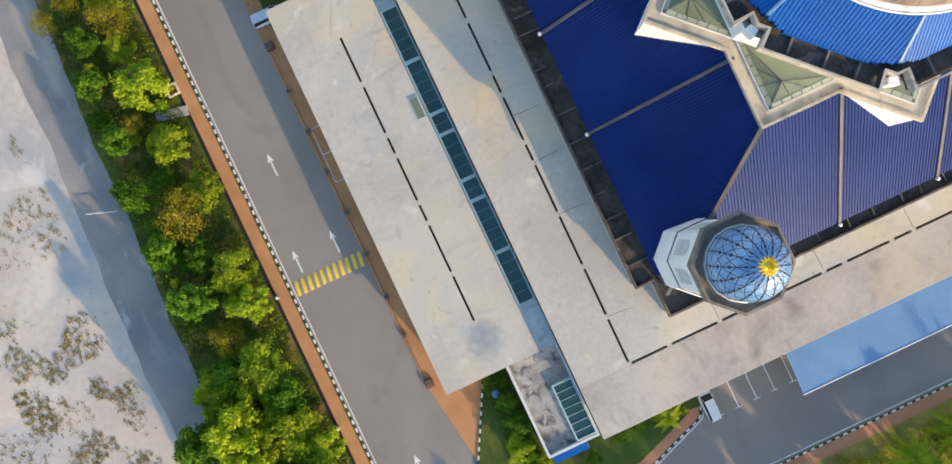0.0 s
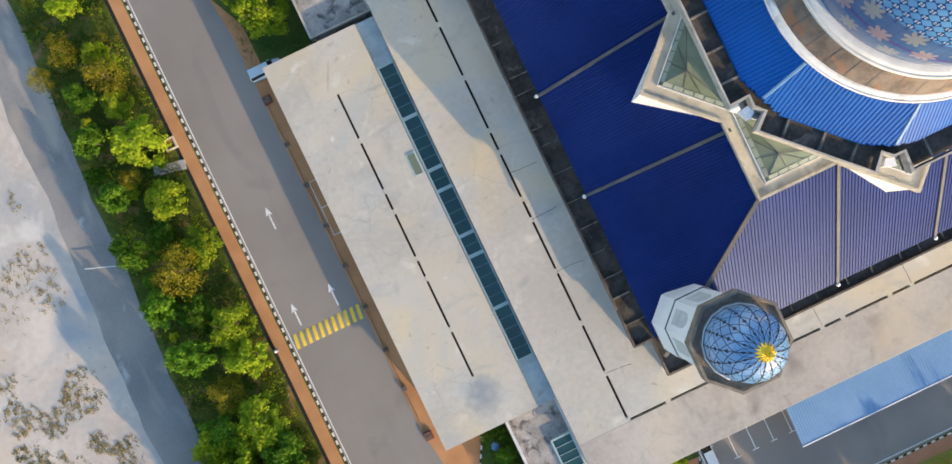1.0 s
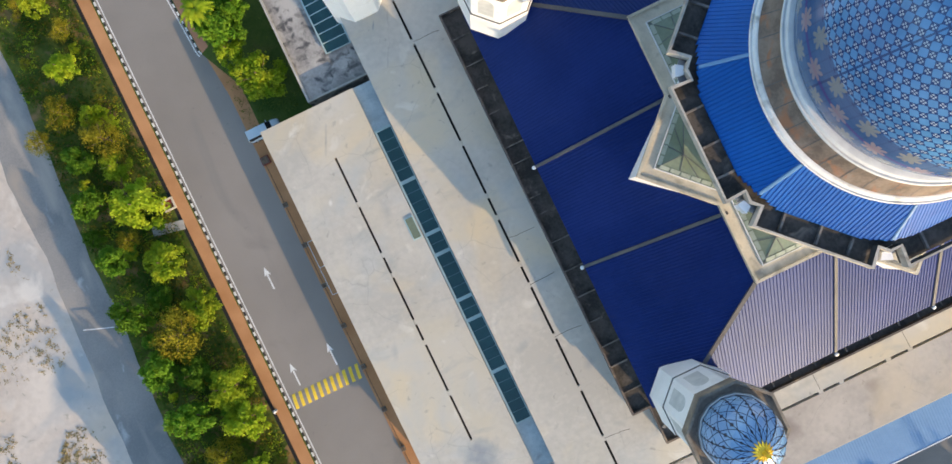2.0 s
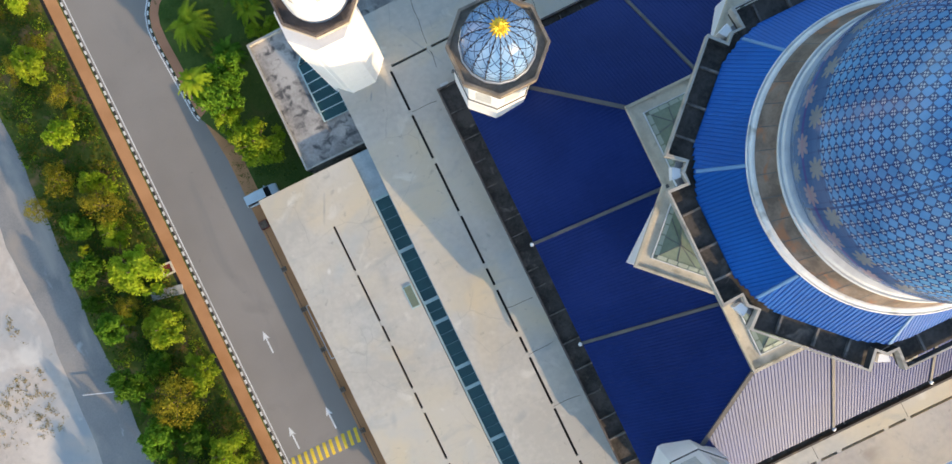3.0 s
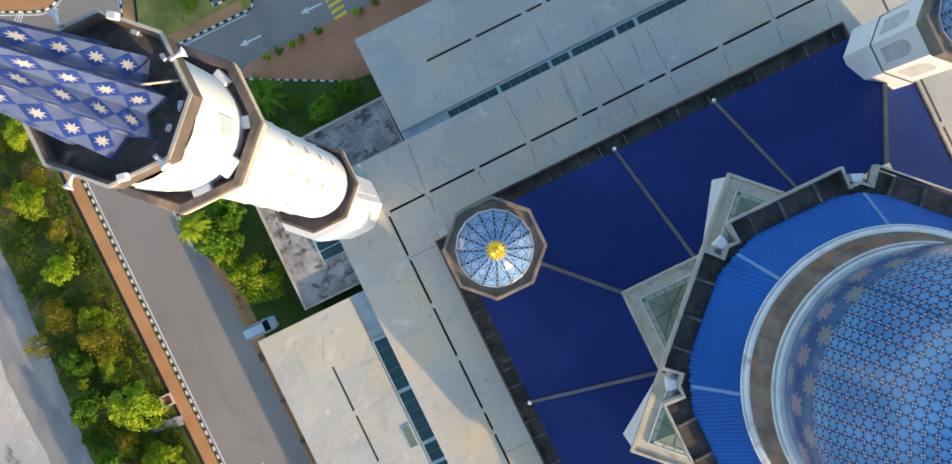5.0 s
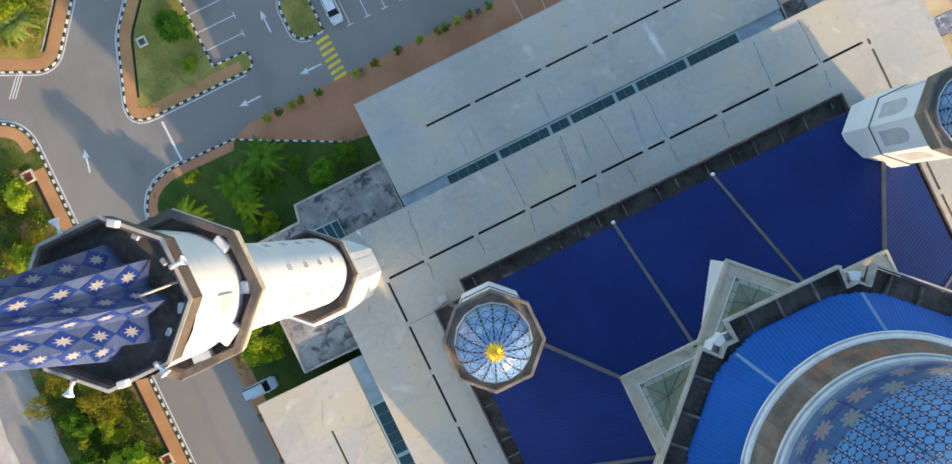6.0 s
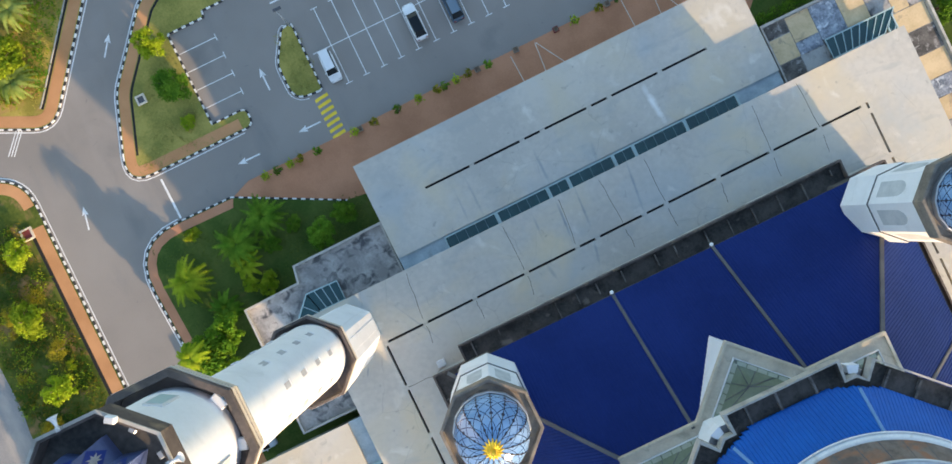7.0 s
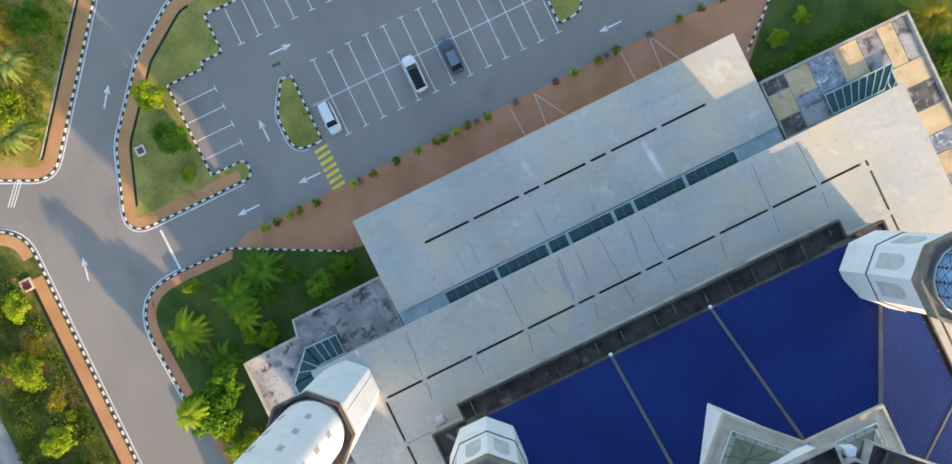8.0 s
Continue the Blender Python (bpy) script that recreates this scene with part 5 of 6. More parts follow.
# ---- small things by the road ----
def drain_cover(x, y, s=1.5, lid=None, label="red-brown square inspection cover in a pale concrete frame"):
    d = thing("drain_cover", label, "drain cover", x, y, H, group="inspection covers")
    part("frame", ring_wall(B(), rect(-s / 2, s / 2, -s / 2, s / 2), rect(-s / 2 + 0.2, s / 2 - 0.2, -s / 2 + 0.2, s / 2 - 0.2), 0, 0.25), STONE, d)
    part("lid", box(B(), -s / 2 + 0.2, s / 2 - 0.2, -s / 2 + 0.2, s / 2 - 0.2, 0.0, 0.12, 0.02), lid or BIN, d)


drain_cover(-65.9, 21.2)
drain_cover(-65.9, 60.2)
drain_cover(-45.9, 69.0, 1.2, BATTEN, "dark grated drain pit in a pale concrete frame")
c = thing("culvert_slab", "worn grey concrete slab bridging the drain", "slab", -67.2, 18.6, H, -12)
part("deck_slab", box(B(), -2.0, 2.0, -0.6, 0.6, 0.0, 0.16, 0.03), GREY, c)


def planter(x, y, s, big=False):
    p = thing("planter_box", "square dark red planter box at the paving's edge", "planter", x, y, 0.1, group="planter boxes along the paving")
    part("box", box(B(), -s / 2, s / 2, -s / 2, s / 2, 0, 0.34, 0.03), BIN if big else BRONZE, p)
    part("soil", box(B(), -s / 2 + 0.08, s / 2 - 0.08, -s / 2 + 0.08, s / 2 - 0.08, 0.3, 0.36), BARK, p)


for y in (14.9, 9.4, 3.9, -1.6, -7.2, -13.0, -18.4):
    planter(-53.0, y, 0.6)
for y in (20.9, -24.9):
    planter(-52.8, y, 1.05, True)
rail = thing("low_rail", "low thin brown metal rail between the planter boxes", "rail")
for a, b in zip((20.4, 14.6, 9.1, 3.6, -1.9, -7.5, -13.3, -18.7), (15.2, 9.7, 4.2, -1.3, -6.9, -12.7, -18.1, -24.4)):
    part("rail_bar", box(B(), -53.03, -52.97, b, a, 0.26, 0.31), BARK, rail)
    part("rail_post", box(B(), -53.03, -52.97, (a + b) / 2 - 0.03, (a + b) / 2 + 0.03, 0.1, 0.27), BARK, rail)


bar = thing("barrier_bar", "thin white metal barrier bar across the worn track", "barrier", -79.9, 11.1, H, -20)
part("bar", box(B(), -1.9, 1.9, -0.04, 0.04, 0.85, 0.93), WHITE, bar)
for x in (-1.8, 1.8):
    part("post", box(B(), x - 0.05, x + 0.05, -0.05, 0.05, 0, 0.9), STEEL, bar)

for x, y in ((-65.1, -7.4), (-65.2, -25.1)):
    bo = thing("bollard", "short grey concrete bollard beside the footpath drain", "bollard", x, y, H, group="bollards beside the footpath")
    part("post", lathe(B(), [(0.2, 0), (0.18, 0.6), (0.12, 0.75), (0, 0.78)], 14), GREY, bo)
    part("cap", lathe(B(), [(0.16, 0.66), (0.2, 0.7), (0.14, 0.8), (0, 0.82)], 14), WHITE, bo)

# ---- cars ----
def car(x, y, a, paint, label, roof=None, L=4.3, W=1.66, van=False):
    c = thing("car", label, "car", x, y, 0, a, group="parked cars")
    h, w = L / 2, W / 2
    bm = B()
    # body: sections along the length as (y, half width, bottom, top)
    secs = [(-h, w * 0.78, 0.35, 0.72), (-h + 0.25, w * 0.94, 0.28, 0.9), (-h * 0.45, w, 0.25, 0.98), (h * 0.3, w, 0.25, 0.95), (h - 0.5, w * 0.95, 0.26, 0.85), (h - 0.1, w * 0.82, 0.3, 0.7), (h, w * 0.7, 0.36, 0.6)]
    rings = []
    for yy, ww, lo, hi in secs:
        rings.append([bm.verts.new(p) for p in ((-ww, yy, lo), (-ww * 1.02, yy, (lo + hi) / 2), (-ww * 0.93, yy, hi - 0.05), (-ww * 0.8, yy, hi), (ww * 0.8, yy, hi), (ww * 0.93, yy, hi - 0.05), (ww * 1.02, yy, (lo + hi) / 2), (ww, yy, lo))])
    for r, s in zip(rings, rings[1:]):
        for i in range(8):
            j = (i + 1) % 8
            f = bm.faces.new((r[i], r[j], s[j], s[i]))
            f.smooth = True
    bm.faces.new(rings[0])
    bm.faces.new(rings[-1][::-1])
    bmesh.ops.recalc_face_normals(bm, faces=bm.faces)
    part("body", bm, paint, c)
    r0, r1 = (-h + 0.15, h * 0.30) if van else (-h * 0.62, h * 0.18)
    g0, g1 = (-h + 0.05, h * 0.55) if van else (-h * 0.86, h * 0.48)
    z1 = 1.62 if van else 1.42
    bm = B()
    lo = [bm.verts.new(p) for p in ((-w * 0.84, g0, 0.9), (w * 0.84, g0, 0.9), (w * 0.84, g1, 0.88), (-w * 0.84, g1, 0.88))]
    hi = [bm.verts.new(p) for p in ((-w * 0.68, r0, z1 - 0.03), (w * 0.68, r0, z1 - 0.03), (w * 0.68, r1, z1 - 0.03), (-w * 0.68, r1, z1 - 0.03))]
    bm.faces.new(hi)
    for i in range(4):
        bm.faces.new((lo[i], lo[(i + 1) % 4], hi[(i + 1) % 4], hi[i]))
    part("cabin_glass", bm, CARGLASS, c, "dark car windows")
    part("roof_panel", box(B(), -w * 0.68, w * 0.68, r0, r1, z1 - 0.03, z1 + 0.02, 0.02), roof or paint, c)
    for sx in (-1, 1):
        bm = B()
        for ya, yb in ((r0, g0), (r1, g1)):
            a, b = Vector((sx * w * 0.68, ya, z1)), Vector((sx * w * 0.85, yb, 0.92))
            vs = [bm.verts.new(p + Vector((0, d, 0.02))) for p in (a, b) for d in (-0.07, 0.07)]
            bm.faces.new((vs[0], vs[1], vs[3], vs[2]))
        part("pillar", bm, paint, c)
        part("mirror", box(B(), sx * (w + 0.02) - 0.1, sx * (w + 0.02) + 0.1, h * 0.32, h * 0.32 + 0.14, 0.92, 1.06, 0.03), paint, c)
        part("headlight", box(B(), sx * w * 0.62 - 0.16, sx * w * 0.62 + 0.16, h - 0.24, h - 0.08, 0.62, 0.74, 0.02), STEEL, c, "clear headlight")
        part("tail_light", box(B(), sx * w * 0.66 - 0.14, sx * w * 0.66 + 0.14, -h - 0.01, -h + 0.1, 0.66, 0.8, 0.02), BIN, c, "red tail light")
        for yy in (-h * 0.62, h * 0.62):
            wm = Matrix.Translation((sx * (w - 0.1), yy, 0.31)) @ pose(0, 0, 0, 0, 90, 0)
            wh = part("wheel", lathe(B(), [(0.0, -0.1), (0.28, -0.1), (0.31, -0.06), (0.31, 0.06), (0.28, 0.1), (0.0, 0.1)], 18), TYRE, c, "black tyre", wm)
            part("rim", lathe(B(), [(0.0, -0.115), (0.19, -0.115), (0.19, 0.115), (0.0, 0.115)], 14), STEEL, wh)


SLATE_ROOF = plain("slate_blue_roof_paint", (0.16, 0.22, 0.28), 0.2)
WHITE_CAR, BLUE_CAR, ICE_CAR = plain("white_car_paint", (0.78, 0.79, 0.8), 0.25), plain("slate_blue_car_paint", (0.06, 0.10, 0.15), 0.25), plain("silver_blue_car_paint", (0.52, 0.62, 0.68), 0.25)
car(-23.1, 62.4, 180, WHITE_CAR, "small white hatchback parked beside the grass island", L=4.0, van=True)
car(-11.4, 62.8, 0, WHITE_CAR, "white saloon car with black roof in a parking bay", CARGLASS, L=4.7)
car(-6.4, 62.8, 0, BLUE_CAR, "steel blue saloon car in a parking bay", SLATE_ROOF, L=4.5)
car(-51.3, 24.2, -90, ICE_CAR, "pale silver van parked beside the low arcade roof", L=4.2, van=True)
car(-22.9, -41.6, 0, WHITE_CAR, "white car parked at the arcade's edge", L=4.3, van=True)

# ---- blue car canopy ----
can = thing("car_canopy", "long sky-blue ribbed metal canopy over parking bays", "canopy")
bm = B()
n = 440
lo = [bm.verts.new((-12.6 + 0.17 * i, -44.7, 2.75 + (0.035 if i % 2 else 0))) for i in range(n)]
hi = [bm.verts.new((-12.6 + 0.17 * i, -39.1, 3.2 + (0.035 if i % 2 else 0))) for i in range(n)]
for i in range(n - 1):
    bm.faces.new((lo[i], lo[i + 1], hi[i + 1], hi[i]))
part("roof_sheet", bm, CANOPY, can)
part("edge_trim", box(B(), -12.6, 62, -44.82, -44.7, 2.68, 2.84), WHITE, can, "white edge trim")
for i in range(12):
    part("post", box(B(), -12.3 + 6.2 * i, -12.15 + 6.2 * i, -40.2, -40.05, 0, 3.1), STEEL, can)
    part("beam", box(B(), -12.3 + 6.2 * i, -12.15 + 6.2 * i, -44.6, -39.3, 2.6, 2.74), STEEL, can)

# ---- lamp post, tank, awning, roof hatch ----
lp = thing("lamp_post", "tall slim grey lamp post on the grass island", "lamp post", -25.45, 69.2, H)
part("post", lathe(B(), [(0.11, 0), (0.06, 6.0), (0, 6.02)], 10), STEEL, lp)
part("lamp_head", box(B(), -0.25, 0.75, -0.17, 0.17, 5.95, 6.1, 0.04), BATTEN, lp, "dark lamp head")
tk = thing("water_barrel", "small blue plastic barrel beside the shrubs", "barrel", -45.9, -29.4, H)
part("barrel", lathe(B(), [(0, 0), (0.45, 0), (0.5, 0.3), (0.5, 0.9), (0.42, 1.1), (0, 1.12)], 18), CANOPY, tk)
part("lid", lathe(B(), [(0.2, 1.1), (0.2, 1.18), (0, 1.18)], 12), CANOPY, tk)
aw = thing("blue_awning", "small bright blue sheet awning at the annex end", "awning")
part("sheet", prism(B(), rect(-42.8, -38.4, -39.6, -38.15), 2.7, 2.78), SKIRT, aw)
part("post", box(B(), -42.5, -42.4, -39.5, -39.4, 0, 2.7), STEEL, aw)
part("post", box(B(), -38.4, -38.3, -39.5, -39.4, 0, 2.7), STEEL, aw)
rb = thing("roof_box", "small white metal box at the gutter's corner on the arcade roof", "roof box", -25.7, 24.9, ZI)
part("case", box(B(), -0.45, 0.45, -0.35, 0.35, 0, 0.5, 0.03), WHITE, rb)
part("lid", box(B(), -0.48, 0.48, -0.38, 0.38, 0.5, 0.54, 0.01), PANEL, rb)
ht = thing("roof_hatch", "pale green glazed roof hatch on the concrete", "roof hatch")
part("frame", box(B(), -40.2, -39.05, 3.9, 6.7, ZO, ZO + 0.1), GREEN_FRAME, ht)
part("pane", box(B(), -40.08, -39.2, 4.05, 6.55, ZO + 0.1, ZO + 0.13), STARGLASS, ht)


# ---- plants ----
def crown_mesh(name, seed, r, h, leaves, size, material, lobes=30, flat=0.9):
    """A crown of small leaves on a few unequal lobes that merge, ragged at the rim."""
    rnd = random.Random(seed)
    verts, faces, lumps = [], [], []
    for i in range(lobes):
        a, q = i * 2.4 + rnd.uniform(-0.6, 0.6), r * 0.86 * math.sqrt((i + 0.2) / lobes) * rnd.uniform(0.8, 1.15)
        lr = r * rnd.uniform(0.14, 0.30)
        lumps.append((q * math.cos(a), q * math.sin(a), h * rnd.uniform(0.50, 0.92) * (1.0 - 0.45 * (q / r) ** 2), lr))
    weight = [lm[3] ** 2 for lm in lumps]
    for _ in range(leaves):
        cx, cy, cz, cr = rnd.choices(lumps, weight)[0]
        u = Vector((rnd.gauss(0, 1), rnd.gauss(0, 1), rnd.gauss(0.35, 0.9))).normalized()
        rag = 1.0 + 0.32 * noise.noise(Vector((cx + u.x * 1.7, cy + u.y * 1.7, seed + u.z * 1.7)))
        p = Vector((cx, cy, cz)) + Vector((u.x, u.y, u.z * flat)) * cr * rag * rnd.uniform(0.45, 1.35)
        nrm = (u * 0.8 + Vector((rnd.gauss(0, 0.8), rnd.gauss(0, 0.8), 0.5))).normalized()
        t = nrm.cross(Vector((rnd.uniform(-1, 1), rnd.uniform(-1, 1), rnd.uniform(-1, 1)))).normalized()
        b = nrm.cross(t)
        s = size * rnd.uniform(0.6, 1.3)
        k = len(verts)
        verts += [p - t * s, p + b * s * 0.5, p + t * s, p - b * s * 0.5]
        faces.append((k, k + 1, k + 2, k + 3))
    me = bpy.data.meshes.new(name)
    me.from_pydata([tuple(v) for v in verts], [], faces)
    me.materials.append(material)
    return me


def trunk_mesh(h, r):
    bm = B()
    lathe(bm, [(r * 1.3, -0.05), (r, 0.3), (r * 0.75, h * 0.55), (r * 0.3, h * 0.9), (0, h * 0.92)], 8)
    for k in range(5):
        a = k * 1.256 + 0.3
        base, tip = Vector((0, 0, h * (0.35 + 0.06 * k))), Vector((math.cos(a) * h * 0.32, math.sin(a) * h * 0.32, h * (0.68 + 0.04 * k)))
        n = (tip - base).orthogonal().normalized()
        m = (tip - base).cross(n).normalized()
        q = [bm.verts.new(base + (n * math.cos(j * 2.094) + m * math.sin(j * 2.094)) * r * 0.5) for j in range(3)]
        e = bm.verts.new(tip)
        for j in range(3):
            bm.faces.new((q[j], q[(j + 1) % 3], e))
    return mesh("trunk", bm, BARK)


def make_tree(seed, material, label, r=2.2, h=5.0, leaves=4600, size=0.16):
    t = thing("tree", label, "tree", 0, 0, H)
    tk_ = new("trunk", trunk_mesh(h, 0.14))
    tk_.parent = t
    cr = new("crown", crown_mesh("crown", seed, r, h, leaves, size, material))
    cr.parent = t
    return t


KINDS = [make_tree(11, LEAF, "bushy bright yellow-green tree on the verge"), make_tree(12, LEAF, "bushy bright yellow-green tree on the verge", 2.2, 4.6),
         make_tree(13, LEAF_D, "dense mid-green leafy tree on the verge"), make_tree(14, LEAF_O, "olive green feathery tree on the verge", 2.4, 5.2, 2600, 0.11), make_tree(15, LEAF_D, "dense mid-green leafy tree on the verge", 2.1, 4.4)]


def plant(kind, x, y, r, h=None, turn=0):
    s = r / 2.2
    t = copy_thing(KINDS[kind], pose(x, y, H, 0, 0, turn))
    t.scale = (s * rnd.uniform(0.88, 1.22), s * rnd.uniform(0.88, 1.08), (h or r * 2.2) / 5.0)
    return t


rnd = random.Random(4)
for x, y, r, k in ((-73.3, 24.6, 1.8, 2), (-68.3, 22.2, 2.5, 0), (-73.4, 17.2, 1.7, 2), (-68.5, 14.7, 2.2, 0), (-74.2, 10.4, 1.9, 2), (-66.9, 8.0, 2.0, 1), (-70.2, 6.2, 2.5, 3), (-74.1, 3.1, 2.0, 2), (-73.3, -3.6, 2.2, 4), (-67.8, -2.3, 2.1, 0),
                   (-67.5, -6.6, 2.2, 1), (-68.4, 31.0, 2.4, 3), (-68.9, 27.6, 1.9, 0), (-72.3, 30.0, 1.9, 2), (-69.5, -14.3, 2.8, 0), (-75.3, -14.6, 2.2, 0), (-74.6, -19.9, 3.2, 1), (-68.1, -18.2, 2.5, 2), (-79.0, -19.3, 2.8, 2), (-70.0, -22.1, 2.8, 1),
                   (-69.1, 50.2, 2.1, 0), (-69.6, 41.2, 1.8, 0), (-66.9, 58.0, 1.9, 0), (-68.9, 34.4, 1.7, 1), (-72.0, 36.2, 2.0, 3), (-68.0, 45.6, 1.2, 3), (-75.6, -24.6, 3.2, 0), (-68.6, -29.0, 3.0, 0), (-76.0, -31.5, 3.2, 4), (-69.6, -36.0, 3.0, 3),
                   (-76.0, -40.0, 3.0, 0), (-69.0, -45.0, 2.8, 4), (-72.0, -9.5, 2.1, 3), (-75.0, 21.0, 1.2, 4), (-71.0, 11.2, 1.5, 4), (-70.8, 1.2, 1.8, 4), (-75.5, 33.8, 1.5, 3), (-71.5, 19.0, 1.2, 3)):
    plant(k, x, y, r * (1.16 if y < 26 else 0.98), r * (3.3 if x < -72.5 else 2.3) * rnd.uniform(0.9, 1.1), rnd.uniform(0, 360))
# garden and islands
for x, y, r, h, k in ((-49.9, 36.6, 2.3, 8.6, 2), (-51.2, 38.4, 1.2, 7.0, 2), (-50.4, 34.0, 1.5, 4.8, 0), (-48.0, 38.6, 1.7, 7.4, 4), (-48.4, 29.6, 2.6, 5.2, 0), (-41.4, 41.6, 1.1, 2.2, 1), (-43.4, 42.6, 0.9, 2.0, 0), (-32.6, 44.4, 1.5, 3.4, 2), (-29.1, 45.4, 1.4, 3.2, 2), (-47.3, 51.2, 0.8, 1.6, 0),
                      (-39.0, 46.0, 1.0, 2.0, 4), (-35.5, 47.0, 0.9, 1.6, 4), (-41.3, 73.8, 1.5, 4.6, 0), (-41.3, 68.4, 1.9, 3.0, 2), (-41.9, 63.9, 0.9, 0.7, 1), (30.2, 47.4, 0.9, 1.8, 0), (34.0, 48.6, 0.9, 1.8, 1),
                      (47.0, 36.5, 2.2, 5, 2), (49.0, 30.0, 2.4, 5, 4), (-44.8, -33.6, 1.4, 2.8, 2), (-46.0, -36.9, 1.5, 3.0, 1), (-44.9, -40.0, 1.6, 3.2, 1), (-45.2, -30.8, 1.1, 2.2, 2), (-31.9, -40.4, 0.8, 1.4, 4),
                      (-26.0, -41.2, 0.5, 1.0, 1), (-34.0, -40.9, 0.8, 1.4, 4), (-38.5, -42.0, 1.0, 2.0, 2), (-58.0, 79.5, 2.2, 4.2, 0), (-63.0, 80.5, 2.0, 4, 1), (-54.5, 90.0, 2.3, 4.6, 3), (-60.0, 87.0, 2.4, 4.6, 0), (-66.0, 85.0, 2.4, 4.6, 3), (-50.0, 88.0, 1.8, 3.6, 2)):
    plant(k, x, y, r * 1.2, h, rnd.uniform(0, 360))
for i in range(17):
    x = -46 + i * 7.6 + rnd.uniform(-1.4, 1.4)
    plant(rnd.choice((0, 1, 3, 0)), x, -60.0 - rnd.uniform(0, 3.0), rnd.uniform(2.2, 3.2), rnd.uniform(6.0, 9.0) * (0.85 if i < 5 else 1.0), rnd.uniform(0, 360))
for i in range(13):
    plant(rnd.choice((0, 2, 3)), -34 + i * 9.3 + rnd.uniform(-2, 2), -68.0 - rnd.uniform(0, 4), rnd.uniform(2.4, 3.4), rnd.uniform(8.0, 11.0), rnd.uniform(0, 360))
# taller row out of view, added so that its shade covers the car park
for i in range(8):
    plant(rnd.choice((0, 2, 4)), -46 + i * 7.4 + rnd.uniform(-1, 1), -64.5 - rnd.uniform(0, 3), rnd.uniform(2.4, 3.0), rnd.uniform(9.0, 11.5), rnd.uniform(0, 360))
for i in range(46):
    y = rnd.uniform(-32, 60)
    x = rnd.uniform(-76.0 + 0.03 * y, -67.2)
    plant(rnd.choice((0, 1, 2, 3, 3)), x, y, rnd.uniform(0.6, 1.15), rnd.uniform(1.0, 2.0), rnd.uniform(0, 360))
# a closed thicket at the south end of the verge
for i in range(22):
    plant(rnd.choice((0, 1, 1, 2, 0)), rnd.uniform(-79.5, -66.8), rnd.uniform(-36, -13.5), rnd.uniform(1.8, 2.8), rnd.uniform(3.6, 5.6), rnd.uniform(0, 360))
# rank growth on the grassy corner
for i in range(34):
    y = rnd.uniform(76, 96)
    plant(rnd.choice((0, 1, 1, 0, 3)), rnd.uniform(-70, -59.5 + 0.55 * (y - 76)), y, rnd.uniform(0.7, 1.6), rnd.uniform(1.2, 3.0), rnd.uniform(0, 360))
for i in range(14):
    x, y = rnd.uniform(-70, -57), rnd.uniform(77, 96)
    plant(rnd.choice((0, 1, 3)), x, y + max(0, (-57 - x)) * 0.3, rnd.uniform(0.9, 1.7), rnd.uniform(1.6, 3.0), rnd.uniform(0, 360))
for i, k in enumerate(KINDS):
    k.matrix_basis = pose((-78.0, -71.5, -75.5, -72.0, -77.5)[i], (-48.5, -50.5, -55.0, -60.0, -64.0)[i], H)


def palm(x, y, h, spread, n, material, seed, label):
    rnd_ = random.Random(seed)
    p = thing("palm", label, "palm", x, y, H)
    part("trunk", lathe(B(), [(0.28, -0.05), (0.2, 0.4), (0.16, h * 0.6), (0.18, h), (0, h + 0.1)], 10), BARK, p)
    n += 8
    for i in range(n):
        bm = B()
        bend, L = rnd_.uniform(0.35, 0.8), spread * rnd_.uniform(0.8, 1.1)
        m = 13
        spine = [Vector((L * t, 0, 0.75 * L * t * (1 - t * (1.15 + bend)))) for t in [j / m for j in range(m + 1)]]
        for j in range(m):
            a, b = spine[j], spine[j + 1]
            w = 0.36 * spread * 0.28 * math.sin(math.pi * (0.12 + 0.86 * (j + 0.5) / m)) + 0.1
            for sgn in (-1, 1):
                for q in (0.1, 0.4, 0.7):
                    c0 = a.lerp(b, q)
                    tip = c0 + Vector((0.45 * w, sgn * w * 1.25, -0.32 * w + rnd_.uniform(-0.08, 0.08)))
                    d = (b - a).normalized() * 0.055
                    bm.faces.new([bm.verts.new(v) for v in (c0 - d, tip, c0 + d)])
            k = Vector((0, 0.03, 0.01))
            bm.faces.new([bm.verts.new(v) for v in (a - k, b - k, b + k, a + k)])
        part("frond", bm, material, p, m=pose(0, 0, h, 0, rnd_.uniform(-28, 12), 360 * i / n + rnd_.uniform(-9, 9)))


palm(-49.9, 46.2, 2.2, 2.9, 17, LEAF, 1, "spreading yellow-green palm on the lawn")
palm(-42.4, 47.6, 2.4, 2.8, 16, LEAF_D, 2, "dark green palm on the shaded lawn")
palm(-38.2, 49.3, 2.0, 2.6, 15, LEAF_D, 3, "dark green palm on the shaded lawn")
palm(-42.7, 45.0, 1.5, 2.0, 13, LEAF, 13, "bright yellow-green palm beside the dark shrubs")
palm(-50.6, 37.6, 8.2, 1.9, 14, LEAF, 14, "bright palm rising through a bush")
palm(-47.2, 41.4, 1.4, 2.0, 13, LEAF_D, 4, "dark green palm on the shaded lawn")
palm(-58.2, 76.8, 2.2, 2.6, 12, LEAF_P, 5, "large grey-green palm on the grassy corner")
palm(-54.6, 84.6, 2.4, 2.3, 9, LEAF_P, 6, "grey-green palm on the grassy corner")
palm(-55.0, 92.0, 2.4, 2.6, 11, LEAF_P, 7, "grey-green palm on the grassy corner")
palm(46.6, 41.6, 3.0, 3.0, 17, LEAF_O, 8, "olive palm behind the low corner roof")
